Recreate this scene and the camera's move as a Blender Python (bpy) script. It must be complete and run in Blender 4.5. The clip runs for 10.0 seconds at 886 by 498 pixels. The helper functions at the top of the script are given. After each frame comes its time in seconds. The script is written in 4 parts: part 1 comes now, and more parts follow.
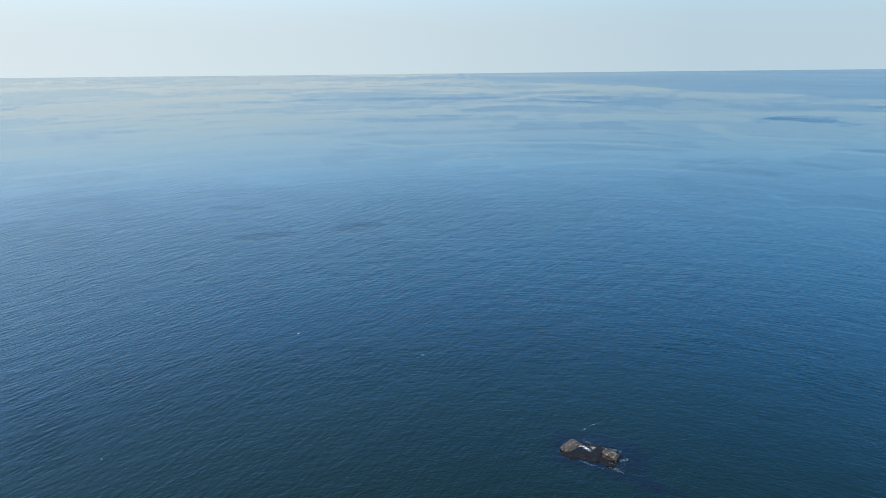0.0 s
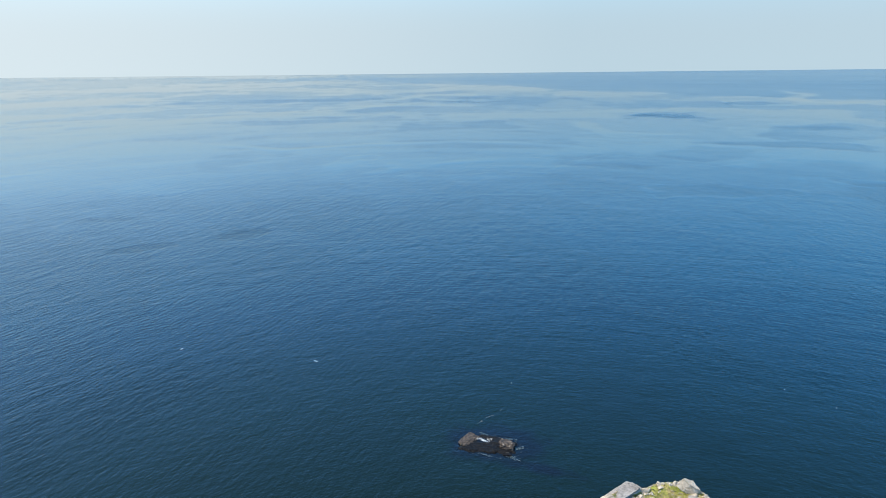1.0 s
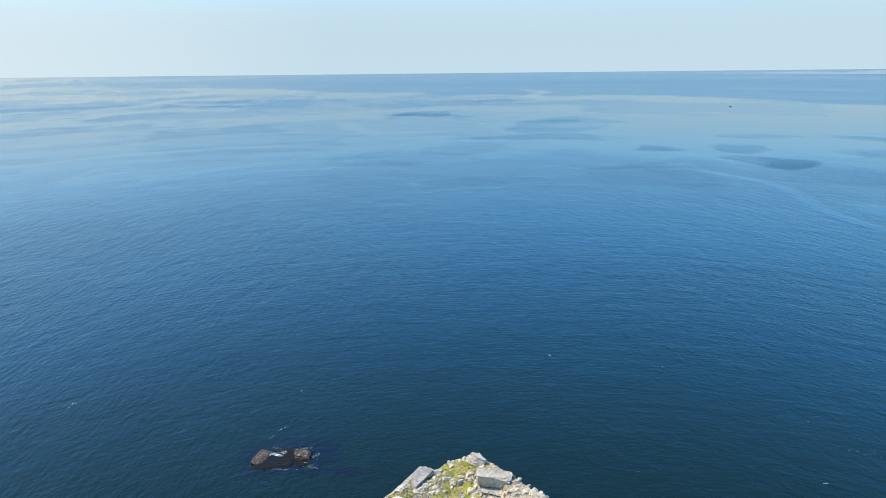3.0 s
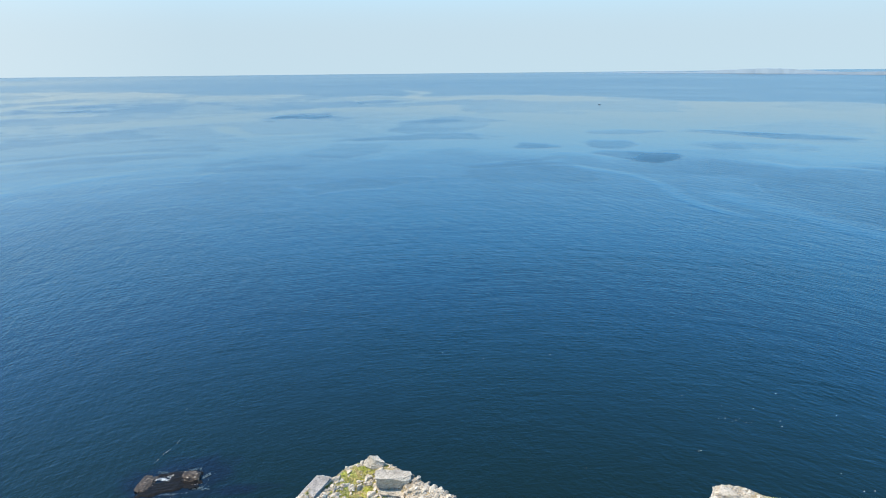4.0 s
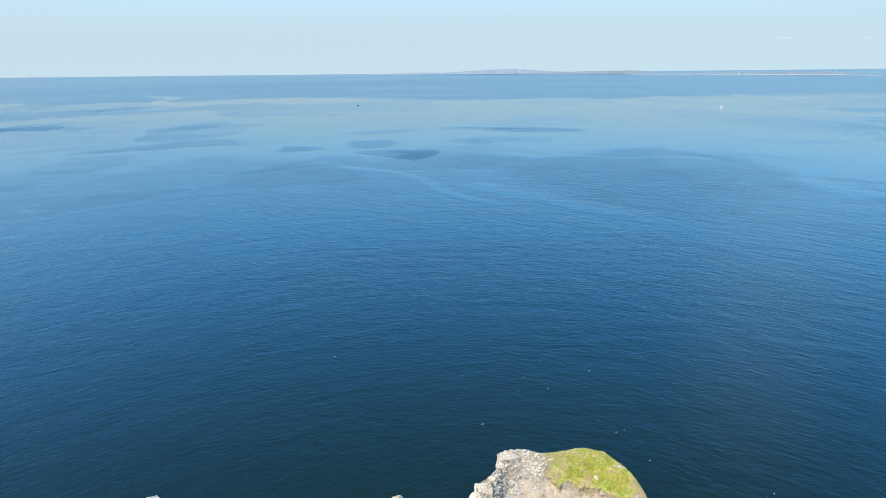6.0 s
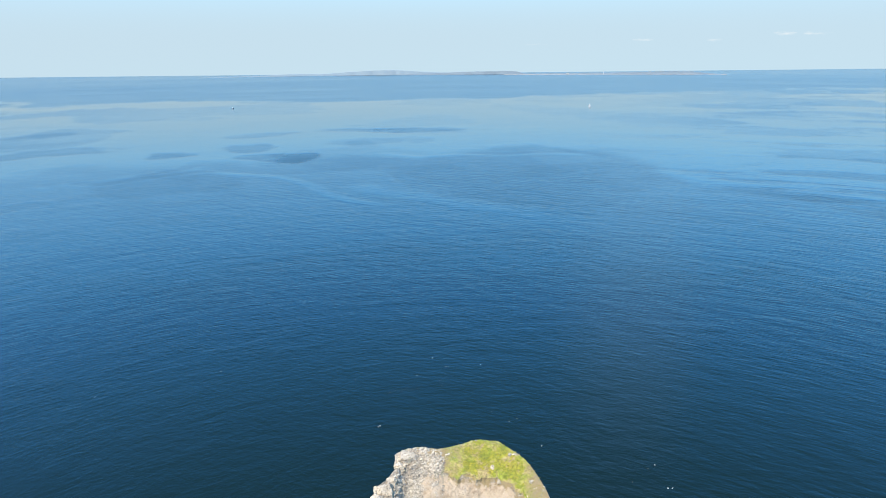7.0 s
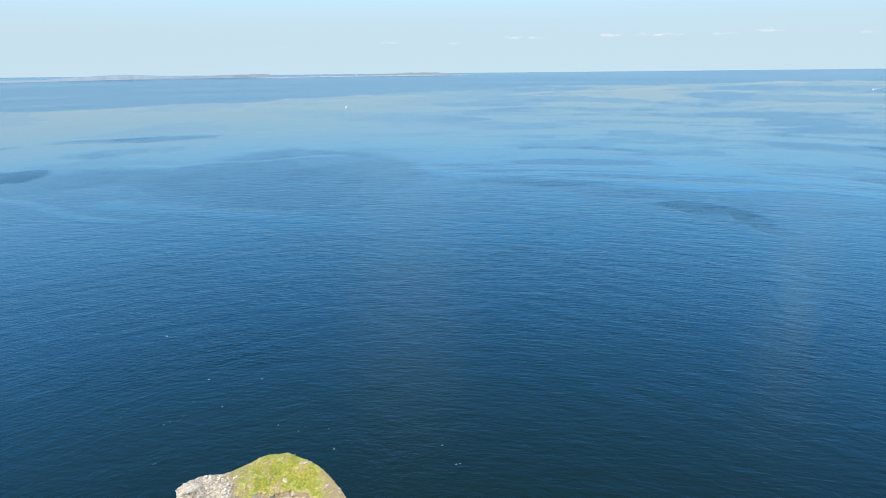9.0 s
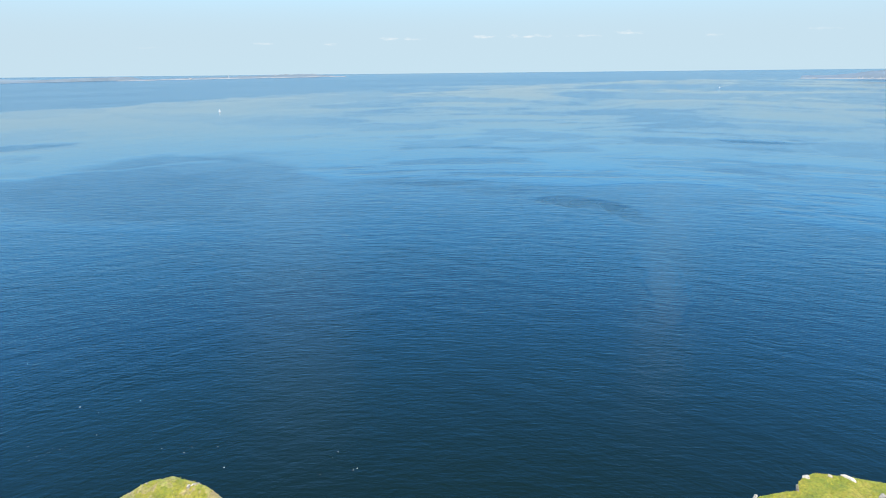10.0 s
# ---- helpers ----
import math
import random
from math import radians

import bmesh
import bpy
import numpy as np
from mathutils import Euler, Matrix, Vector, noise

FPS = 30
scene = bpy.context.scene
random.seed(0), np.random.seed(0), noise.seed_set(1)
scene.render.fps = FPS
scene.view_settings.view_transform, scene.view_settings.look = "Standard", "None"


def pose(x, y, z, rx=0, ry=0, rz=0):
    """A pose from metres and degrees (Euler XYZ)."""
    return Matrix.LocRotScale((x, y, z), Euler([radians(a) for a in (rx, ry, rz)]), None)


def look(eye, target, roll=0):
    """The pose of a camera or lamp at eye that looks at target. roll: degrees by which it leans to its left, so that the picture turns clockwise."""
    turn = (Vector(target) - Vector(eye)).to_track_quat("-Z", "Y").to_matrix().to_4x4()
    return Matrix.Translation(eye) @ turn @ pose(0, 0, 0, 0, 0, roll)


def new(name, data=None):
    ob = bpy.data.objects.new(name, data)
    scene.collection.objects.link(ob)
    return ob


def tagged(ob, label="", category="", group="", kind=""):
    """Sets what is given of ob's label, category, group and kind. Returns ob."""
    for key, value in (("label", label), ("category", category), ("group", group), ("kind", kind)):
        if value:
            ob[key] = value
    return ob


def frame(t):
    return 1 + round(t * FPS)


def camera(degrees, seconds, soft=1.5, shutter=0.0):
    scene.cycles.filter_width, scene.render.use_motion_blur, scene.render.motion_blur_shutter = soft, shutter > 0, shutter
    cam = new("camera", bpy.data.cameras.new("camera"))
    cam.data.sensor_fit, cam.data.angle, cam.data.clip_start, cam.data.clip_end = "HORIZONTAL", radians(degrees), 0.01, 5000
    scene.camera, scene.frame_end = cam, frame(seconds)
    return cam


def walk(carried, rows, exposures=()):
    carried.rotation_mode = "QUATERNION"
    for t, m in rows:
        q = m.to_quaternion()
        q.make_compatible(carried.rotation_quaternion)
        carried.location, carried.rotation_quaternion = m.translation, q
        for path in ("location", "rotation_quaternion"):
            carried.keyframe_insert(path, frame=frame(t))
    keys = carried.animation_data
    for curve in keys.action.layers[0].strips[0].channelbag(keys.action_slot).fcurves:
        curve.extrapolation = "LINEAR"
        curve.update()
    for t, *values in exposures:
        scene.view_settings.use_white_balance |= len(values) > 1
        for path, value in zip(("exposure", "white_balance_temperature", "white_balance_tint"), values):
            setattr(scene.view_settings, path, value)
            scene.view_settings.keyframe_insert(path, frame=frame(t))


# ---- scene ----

# ---------------------------------------------------------------- camera
cam = camera(67.9, 10.0, soft=0.9)
PITCH, ROLL = -16.70, -0.588
# seconds, eye (x, y, z), heading in degrees to the left of +y
ROWS = [
    (0.0, 0.000, 0.000, 160.000, 30.343), (0.5, 0.172, 0.436, 159.719, 25.403),
    (1.0, 0.335, 0.844, 159.452, 20.450), (1.5, 0.491, 1.221, 159.199, 15.483),
    (2.0, 0.637, 1.569, 158.960, 10.501), (2.5, 0.776, 1.888, 158.735, 5.505),
    (3.0, 0.906, 2.177, 158.524, 0.493), (3.5, 1.028, 2.437, 158.327, -4.534),
    (4.0, 1.142, 2.668, 158.144, -9.575), (4.5, 1.247, 2.868, 157.975, -14.632),
    (5.0, 1.344, 3.040, 157.820, -19.702), (5.5, 1.433, 3.182, 157.679, -24.784),
    (6.0, 1.513, 3.295, 157.552, -29.879), (6.5, 1.585, 3.378, 157.439, -34.984),
    (7.0, 1.649, 3.432, 157.340, -40.098), (7.5, 1.704, 3.456, 157.255, -45.219),
    (8.0, 1.751, 3.451, 157.184, -50.345), (8.5, 1.790, 3.416, 157.127, -55.474),
    (9.0, 1.820, 3.352, 157.084, -60.603), (9.5, 1.842, 3.259, 157.055, -65.730),
    (10.0, 1.856, 3.136, 157.040, -70.851),
]
walk(cam, [(t, pose(x, y, z, 90 + PITCH, 0, yaw) @ pose(0, 0, 0, 0, 0, ROLL)) for t, x, y, z, yaw in ROWS],
     exposures=((0.0, 0.36), (1.0, 0.42), (2.0, 0.50), (3.5, 0.56), (10.0, 0.60)))

# ---------------------------------------------------------------- light
SUN_AZ, SUN_EL = 100.0, 59.0            # degrees left of +y, degrees above the horizon
world = bpy.data.worlds.new("sky")
scene.world = world
world.use_nodes = True
wt = world.node_tree
wt.nodes.clear()
w_out = wt.nodes.new("ShaderNodeOutputWorld")
w_bg = wt.nodes.new("ShaderNodeBackground")
w_sky = wt.nodes.new("ShaderNodeTexSky")
w_sky.sky_type = "NISHITA"
w_sky.sun_disc = False
w_sky.sun_elevation = radians(SUN_EL)
w_sky.sun_rotation = radians(-SUN_AZ)
w_sky.altitude = 0
w_sky.air_density = 1.0
w_sky.dust_density = 0.25
w_sky.ozone_density = 3.0
w_bg.inputs["Strength"].default_value = 0.15
# the sky is drawn a few degrees higher than it stands, so that haze hides its lowest, brownish rim
w_geo = wt.nodes.new("ShaderNodeTexCoord")
w_scale = wt.nodes.new("ShaderNodeVectorMath")
w_scale.operation = "MULTIPLY_ADD"
w_scale.inputs[1].default_value = (1, 1, 0.80)
w_scale.inputs[2].default_value = (0, 0, 0.16)
wt.links.new(w_geo.outputs["Generated"], w_scale.inputs[0])
w_norm = wt.nodes.new("ShaderNodeVectorMath")
w_norm.operation = "NORMALIZE"
wt.links.new(w_scale.outputs[0], w_norm.inputs[0])
wt.links.new(w_norm.outputs[0], w_sky.inputs["Vector"])
# small faint cumulus in the haze low over the northern horizon
w_sep = wt.nodes.new("ShaderNodeSeparateXYZ")
wt.links.new(w_geo.outputs["Generated"], w_sep.inputs[0])


def w_calc(op, a, b=0.0, c=None):
    m = wt.nodes.new("ShaderNodeMath")
    m.operation = op
    for i, v in enumerate((a, b) if c is None else (a, b, c)):
        if isinstance(v, (int, float)):
            m.inputs[i].default_value = v
        else:
            wt.links.new(v, m.inputs[i])
    return m.outputs[0]


w_az = w_calc("ARCTAN2", w_sep.outputs[0], w_sep.outputs[1])          # radians to the right of +y
w_vec = wt.nodes.new("ShaderNodeCombineXYZ")
wt.links.new(w_calc("MULTIPLY", w_az, 60.0), w_vec.inputs[0])
wt.links.new(w_calc("MULTIPLY", w_sep.outputs[2], 170.0), w_vec.inputs[1])
w_puff = wt.nodes.new("ShaderNodeTexNoise")
w_puff.inputs["Scale"].default_value = 1.0
w_puff.inputs["Detail"].default_value = 5.0
w_puff.inputs["Roughness"].default_value = 0.6
wt.links.new(w_vec.outputs[0], w_puff.inputs["Vector"])
w_cover = 0.0
# heading, height, half width, half height, density of each puff
for c_az, c_z, c_w, c_h, c_k in ((0.838, 0.0087, 0.030, 0.0016, 0.40), (0.987, 0.0128, 0.014, 0.0024, 0.75), (1.078, 0.0121, 0.012, 0.0022, 0.70),
                                 (1.163, 0.0178, 0.014, 0.0034, 1.0), (1.195, 0.0176, 0.022, 0.0020, 0.7), (1.298, 0.0192, 0.018, 0.0030, 1.0),
                                 (1.362, 0.0200, 0.036, 0.0030, 0.9), (1.446, 0.0200, 0.034, 0.0022, 0.7), (1.504, 0.0224, 0.026, 0.0036, 1.0),
                                 (1.614, 0.0185, 0.016, 0.0024, 0.6), (1.74, 0.0240, 0.030, 0.0022, 0.4)):
    w_ax = w_calc("ABSOLUTE", w_calc("DIVIDE", w_calc("SUBTRACT", w_az, c_az), c_w))
    w_ay = w_calc("ABSOLUTE", w_calc("DIVIDE", w_calc("SUBTRACT", w_sep.outputs[2], c_z), c_h))
    w_in = w_calc("SUBTRACT", 1.15, w_calc("SQRT", w_calc("ADD", w_calc("MULTIPLY", w_ax, w_ax), w_calc("MULTIPLY", w_ay, w_ay))))
    w_in = w_calc("MULTIPLY", w_calc("ADD", w_in, w_calc("MULTIPLY_ADD", w_puff.outputs["Fac"], 4.2, -2.5)), c_k)
    w_cover = w_calc("MAXIMUM", w_cover, w_calc("MINIMUM", w_in, 1.0))
# sea haze: a pale veil that thins with height and is a little warmer towards the sun
w_dot = wt.nodes.new("ShaderNodeVectorMath")
w_dot.operation = "DOT_PRODUCT"
w_dot.inputs[1].default_value = (-math.sin(radians(SUN_AZ)), math.cos(radians(SUN_AZ)), 0)
wt.links.new(w_geo.outputs["Generated"], w_dot.inputs[0])
w_tone = wt.nodes.new("ShaderNodeMix")
w_tone.data_type = "RGBA"
w_tone.inputs[6].default_value = (2.54, 3.15, 3.54, 1)
w_tone.inputs[7].default_value = (3.85, 4.20, 4.35, 1)
wt.links.new(w_calc("MAXIMUM", w_dot.outputs["Value"], 0.0), w_tone.inputs[0])
w_up = w_calc("MAXIMUM", w_sep.outputs[2], 0.0)
w_veil = w_calc("MULTIPLY", w_calc("POWER", 2.718, w_calc("MULTIPLY", w_calc("POWER", w_calc("MULTIPLY", w_up, 5.4), 3.0), -1.0)), 0.98)
w_hazed = wt.nodes.new("ShaderNodeMix")
w_hazed.data_type = "RGBA"
wt.links.new(w_veil, w_hazed.inputs[0])
w_clear = wt.nodes.new("ShaderNodeMix")
w_clear.data_type, w_clear.blend_type = "RGBA", "MULTIPLY"
w_clear.inputs[0].default_value = 1.0
# the clear air above the haze is brightest low down
w_tint = wt.nodes.new("ShaderNodeValToRGB")
w_tint.color_ramp.elements[0].position, w_tint.color_ramp.elements[0].color = 0.10, (0.34, 0.83, 0.82, 1)
w_tint.color_ramp.elements[1].position, w_tint.color_ramp.elements[1].color = 0.72, (0.150, 0.40, 0.445, 1)
w_mid = w_tint.color_ramp.elements.new(0.36)
w_mid.color = (0.215, 0.62, 0.86, 1)
w_low = w_tint.color_ramp.elements.new(0.21)
w_low.color = (0.32, 0.735, 0.84, 1)
wt.links.new(w_up, w_tint.inputs[0])
w_gain = wt.nodes.new("ShaderNodeVectorMath")
w_gain.operation = "SCALE"
w_gain.inputs["Scale"].default_value = 3.0
wt.links.new(w_tint.outputs[0], w_gain.inputs[0])
# paler and less blue on the sun's side
w_side = wt.nodes.new("ShaderNodeMix")
w_side.data_type = "RGBA"
w_side.inputs[6].default_value = (0.96, 1.03, 1.06, 1)
w_side.inputs[7].default_value = (2.0, 1.03, 0.85, 1)
wt.links.new(w_calc("MAXIMUM", w_calc("MULTIPLY_ADD", w_dot.outputs["Value"], 0.78, 0.22), 0.0), w_side.inputs[0])
w_warm = wt.nodes.new("ShaderNodeVectorMath")
w_warm.operation = "MULTIPLY"
wt.links.new(w_gain.outputs[0], w_warm.inputs[0])
wt.links.new(w_side.outputs[2], w_warm.inputs[1])
# and clearer opposite the sun
w_far = wt.nodes.new("ShaderNodeMix")
w_far.data_type = "RGBA"
w_far.inputs[6].default_value = (1, 1, 1, 1)
w_far.inputs[7].default_value = (1.02, 1.11, 1.10, 1)
wt.links.new(w_calc("MAXIMUM", w_calc("MULTIPLY", w_dot.outputs["Value"], -1.0), 0.0), w_far.inputs[0])
w_cool = wt.nodes.new("ShaderNodeVectorMath")
w_cool.operation = "MULTIPLY"
wt.links.new(w_warm.outputs[0], w_cool.inputs[0])
wt.links.new(w_far.outputs[2], w_cool.inputs[1])
wt.links.new(w_cool.outputs[0], w_clear.inputs[7])
wt.links.new(w_sky.outputs[0], w_clear.inputs[6])
wt.links.new(w_clear.outputs[2], w_hazed.inputs[6])
wt.links.new(w_tone.outputs[2], w_hazed.inputs[7])
w_mix = wt.nodes.new("ShaderNodeMix")
w_mix.data_type = "RGBA"
w_mix.inputs[7].default_value = (4.5, 4.5, 4.45, 1)
wt.links.new(w_calc("MULTIPLY", w_cover, 0.55), w_mix.inputs[0])
wt.links.new(w_hazed.outputs[2], w_mix.inputs[6])
# two clouds higher up, which the sea mirrors
w_last = w_mix.outputs[2]
for c_az, c_el, c_w, c_h, c_k in ((1.578, 0.345, 0.038, 0.050, 0.50), (1.00, 0.38, 0.10, 0.15, 0.15)):
    w_d = w_calc("ADD", w_calc("POWER", w_calc("ABSOLUTE", w_calc("DIVIDE", w_calc("SUBTRACT", w_az, c_az), c_w)), 2.0),
                 w_calc("POWER", w_calc("ABSOLUTE", w_calc("DIVIDE", w_calc("SUBTRACT", w_sep.outputs[2], c_el), c_h)), 2.0))
    w_d = w_calc("ADD", w_d, w_calc("MULTIPLY_ADD", w_puff.outputs["Fac"], -1.2, 0.6))
    w_soft = wt.nodes.new("ShaderNodeMapRange")
    w_soft.interpolation_type = "SMOOTHSTEP"
    w_soft.inputs[1].default_value, w_soft.inputs[2].default_value, w_soft.inputs[3].default_value, w_soft.inputs[4].default_value = 0.2, 1.6, c_k, 0.0
    wt.links.new(w_d, w_soft.inputs[0])
    w_cloud = wt.nodes.new("ShaderNodeMix")
    w_cloud.data_type = "RGBA"
    w_cloud.inputs[7].default_value = (5.4, 8.4, 11.0, 1)
    wt.links.new(w_soft.outputs[0], w_cloud.inputs[0])
    wt.links.new(w_last, w_cloud.inputs[6])
    w_last = w_cloud.outputs[2]
wt.links.new(w_last, w_bg.inputs[0])
wt.links.new(w_bg.outputs[0], w_out.inputs[0])

sun_data = bpy.data.lights.new("sun", "SUN")
sun_data.energy = 4.9
sun_data.angle = radians(0.53)
sun_data.color = (1.0, 0.89, 0.72)
sun_dir = Vector((-math.sin(radians(SUN_AZ)) * math.cos(radians(SUN_EL)),
                  math.cos(radians(SUN_AZ)) * math.cos(radians(SUN_EL)), math.sin(radians(SUN_EL))))
sun = new("sun", sun_data)
sun.matrix_world = look(sun_dir * 900, (0, 0, 0))


# ---------------------------------------------------------------- noise
def hash2(ix, iy, seed):
    h = (ix.astype(np.int64) * 374761393 + iy.astype(np.int64) * 668265263 + seed * 2147483647) & 0xFFFFFFFF
    h = ((h ^ (h >> 13)) * 1274126177) & 0xFFFFFFFF
    return ((h ^ (h >> 16)) & 0xFFFFFF) / float(0xFFFFFF)


def vnoise(x, y, seed=0):
    """Smooth value noise, about -1 to 1."""
    ix, iy = np.floor(x), np.floor(y)
    fx, fy = x - ix, y - iy
    ux, uy = fx * fx * fx * (fx * (fx * 6 - 15) + 10), fy * fy * fy * (fy * (fy * 6 - 15) + 10)
    a, b = hash2(ix, iy, seed), hash2(ix + 1, iy, seed)
    c, d = hash2(ix, iy + 1, seed), hash2(ix + 1, iy + 1, seed)
    return (a + (b - a) * ux + (c - a) * uy + (a - b - c + d) * ux * uy) * 2 - 1


def fbm(x, y, octaves=4, seed=0, gain=0.5):
    x, y = np.asarray(x, float), np.asarray(y, float)
    total, amp, norm = 0.0, 1.0, 0.0
    for k in range(octaves):
        total = total + amp * vnoise(x * 2 ** k + 17.3 * k, y * 2 ** k - 9.1 * k, seed + k)
        norm += amp
        amp *= gain
    return total / norm


def smooth(a, b, x):
    t = np.clip((np.asarray(x, float) - a) / (b - a), 0, 1)
    return t * t * (3 - 2 * t)


# ---------------------------------------------------------------- materials
def material(name):
    m = bpy.data.materials.new(name)
    m.use_nodes = True
    nt = m.node_tree
    return m, nt, nt.nodes["Principled BSDF"]


def node(nt, kind, **values):
    n = nt.nodes.new(kind)
    for k, v in values.items():
        n.inputs[k].default_value = v
    return n


def coords(nt, scale=(1, 1, 1), turn=0.0):
    geo = nt.nodes.new("ShaderNodeNewGeometry")
    mp = nt.nodes.new("ShaderNodeMapping")
    mp.inputs["Scale"].default_value = scale
    mp.inputs["Rotation"].default_value = (0, 0, radians(turn))
    nt.links.new(geo.outputs["Position"], mp.inputs["Vector"])
    return mp.outputs["Vector"]


def crests(nt, turn, along, across):
    """Coordinates for wave crests that run along a direction, in degrees from +x."""
    geo = nt.nodes.new("ShaderNodeNewGeometry")
    mp = nt.nodes.new("ShaderNodeMapping")
    mp.vector_type = "TEXTURE"
    mp.inputs["Scale"].default_value = (along, across, 1)
    mp.inputs["Rotation"].default_value = (0, 0, radians(turn))
    nt.links.new(geo.outputs["Position"], mp.inputs["Vector"])
    return mp.outputs["Vector"]


def noise_tex(nt, vector, scale, detail=4.0, rough=0.5, distortion=0.0):
    n = node(nt, "ShaderNodeTexNoise", Scale=scale, Detail=detail, Roughness=rough, Distortion=distortion)
    nt.links.new(vector, n.inputs["Vector"])
    return n.outputs["Fac"]


def ramp(nt, fac, stops):
    r = nt.nodes.new("ShaderNodeValToRGB")
    els = r.color_ramp.elements
    while len(els) < len(stops):
        els.new(0.5)
    for e, (p, c) in zip(els, stops):
        e.position, e.color = p, (c, c, c, 1) if isinstance(c, (int, float)) else (*c, 1)
    nt.links.new(fac, r.inputs["Fac"])
    return r.outputs["Color"]


def mix(nt, fac, a, b, blend="MIX"):
    m = nt.nodes.new("ShaderNodeMix")
    m.data_type, m.blend_type = "RGBA", blend
    for v, i in ((fac, 0), (a, 6), (b, 7)):
        if isinstance(v, (int, float)):
            m.inputs[i].default_value = v if i == 0 else (v, v, v, 1)
        elif isinstance(v, tuple):
            m.inputs[i].default_value = (*v, 1)
        else:
            nt.links.new(v, m.inputs[i])
    return m.outputs[2]


def calc(nt, op, a, b=0.0, c=None, clamp=False):
    m = nt.nodes.new("ShaderNodeMath")
    m.operation, m.use_clamp = op, clamp
    for i, v in enumerate((a, b) if c is None else (a, b, c)):
        if isinstance(v, (int, float)):
            m.inputs[i].default_value = v
        else:
            nt.links.new(v, m.inputs[i])
    return m.outputs[0]


def bump(nt, bsdf, height, distance, strength=1.0):
    b = node(nt, "ShaderNodeBump", Distance=distance, Strength=strength)
    nt.links.new(height, b.inputs["Height"])
    nt.links.new(b.outputs["Normal"], bsdf.inputs["Normal"])


def attribute(nt, name):
    a = nt.nodes.new("ShaderNodeAttribute")
    a.attribute_name = name
    return a.outputs["Fac"]


def sea_material():
    m, nt, p = material("sea_water")
    ruffle = attribute(nt, "ruffle")
    # fine streaks of slick and cat's-paws within the broad patches
    streak = noise_tex(nt, crests(nt, 150, 120.0, 62.0), 1.0, 6.0, 0.6, 0.9)
    streak = calc(nt, "MULTIPLY_ADD", ramp(nt, streak, [(0.40, 0.0), (0.50, 0.35), (0.60, 1.0)]), 0.07, -0.025)
    ruffle = calc(nt, "ADD", ruffle, streak, clamp=True)
    p.inputs["IOR"].default_value = 1.33
    wide = noise_tex(nt, coords(nt), 0.006, 3.0)
    p.inputs["Base Color"].default_value = (0.004, 0.03, 0.06, 1)
    col = mix(nt, wide, (0.0034, 0.0088, 0.0042), (0.0030, 0.0078, 0.0048))
    shoal = attribute(nt, "shoal")
    col = mix(nt, shoal, col, (0.0035, 0.0042, 0.0062))
    nt.links.new(col, p.inputs["Base Color"])
    rough = calc(nt, "MULTIPLY_ADD", attribute(nt, "far_mask"), 0.06, calc(nt, "MULTIPLY_ADD", ruffle, 0.29, 0.02))
    nt.links.new(rough, p.inputs["Roughness"])
    # waves bend round the headlands: two trains of crests, each in its own waters, over a longer swell
    geo = nt.nodes.new("ShaderNodeNewGeometry")
    side = nt.nodes.new("ShaderNodeVectorMath")
    side.operation = "NORMALIZE"
    nt.links.new(geo.outputs["Position"], side.inputs[0])
    sep = nt.nodes.new("ShaderNodeSeparateXYZ")
    nt.links.new(side.outputs[0], sep.inputs[0])
    blend = calc(nt, "MULTIPLY_ADD", sep.outputs[0], 1.1, 0.25, clamp=True)
    west = noise_tex(nt, crests(nt, 94, 8.0, 2.5), 1.0, 2.0, 0.5, 0.4)
    north = noise_tex(nt, crests(nt, 108, 11.0, 2.6), 1.0, 2.0, 0.5, 0.4)
    chop = noise_tex(nt, crests(nt, 60, 2.2, 1.0), 1.0, 2.0, 0.6, 0.3)
    swell = noise_tex(nt, crests(nt, 75, 60.0, 16.0), 1.0, 2.0, 0.5)
    # crests in rings about a point near the camera's spot, to lie level in its view
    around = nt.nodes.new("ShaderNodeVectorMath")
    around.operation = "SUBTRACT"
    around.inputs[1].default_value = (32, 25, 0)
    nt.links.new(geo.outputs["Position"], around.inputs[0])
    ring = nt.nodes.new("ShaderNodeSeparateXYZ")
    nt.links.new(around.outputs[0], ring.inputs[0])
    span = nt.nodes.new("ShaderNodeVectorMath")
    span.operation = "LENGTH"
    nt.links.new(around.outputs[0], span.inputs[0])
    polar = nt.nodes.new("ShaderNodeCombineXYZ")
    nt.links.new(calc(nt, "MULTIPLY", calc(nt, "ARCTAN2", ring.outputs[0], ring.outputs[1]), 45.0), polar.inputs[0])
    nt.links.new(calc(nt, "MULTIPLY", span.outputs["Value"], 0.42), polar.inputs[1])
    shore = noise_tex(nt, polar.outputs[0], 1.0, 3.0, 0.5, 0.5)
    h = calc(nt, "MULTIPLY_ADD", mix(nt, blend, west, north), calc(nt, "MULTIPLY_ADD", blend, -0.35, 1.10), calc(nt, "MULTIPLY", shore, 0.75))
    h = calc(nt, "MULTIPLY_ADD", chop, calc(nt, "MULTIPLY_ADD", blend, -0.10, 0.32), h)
    # fine ripples of the western water in the same rings, faded with distance to suit the view
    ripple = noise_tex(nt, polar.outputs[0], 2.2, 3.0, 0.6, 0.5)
    ripple_fade = nt.nodes.new("ShaderNodeMapRange")
    ripple_fade.inputs[1].default_value, ripple_fade.inputs[2].default_value, ripple_fade.inputs[3].default_value, ripple_fade.inputs[4].default_value = 230, 560, 1.0, 0.0
    nt.links.new(span.outputs["Value"], ripple_fade.inputs[0])
    ripple = calc(nt, "MULTIPLY", ripple, ripple_fade.outputs[0])
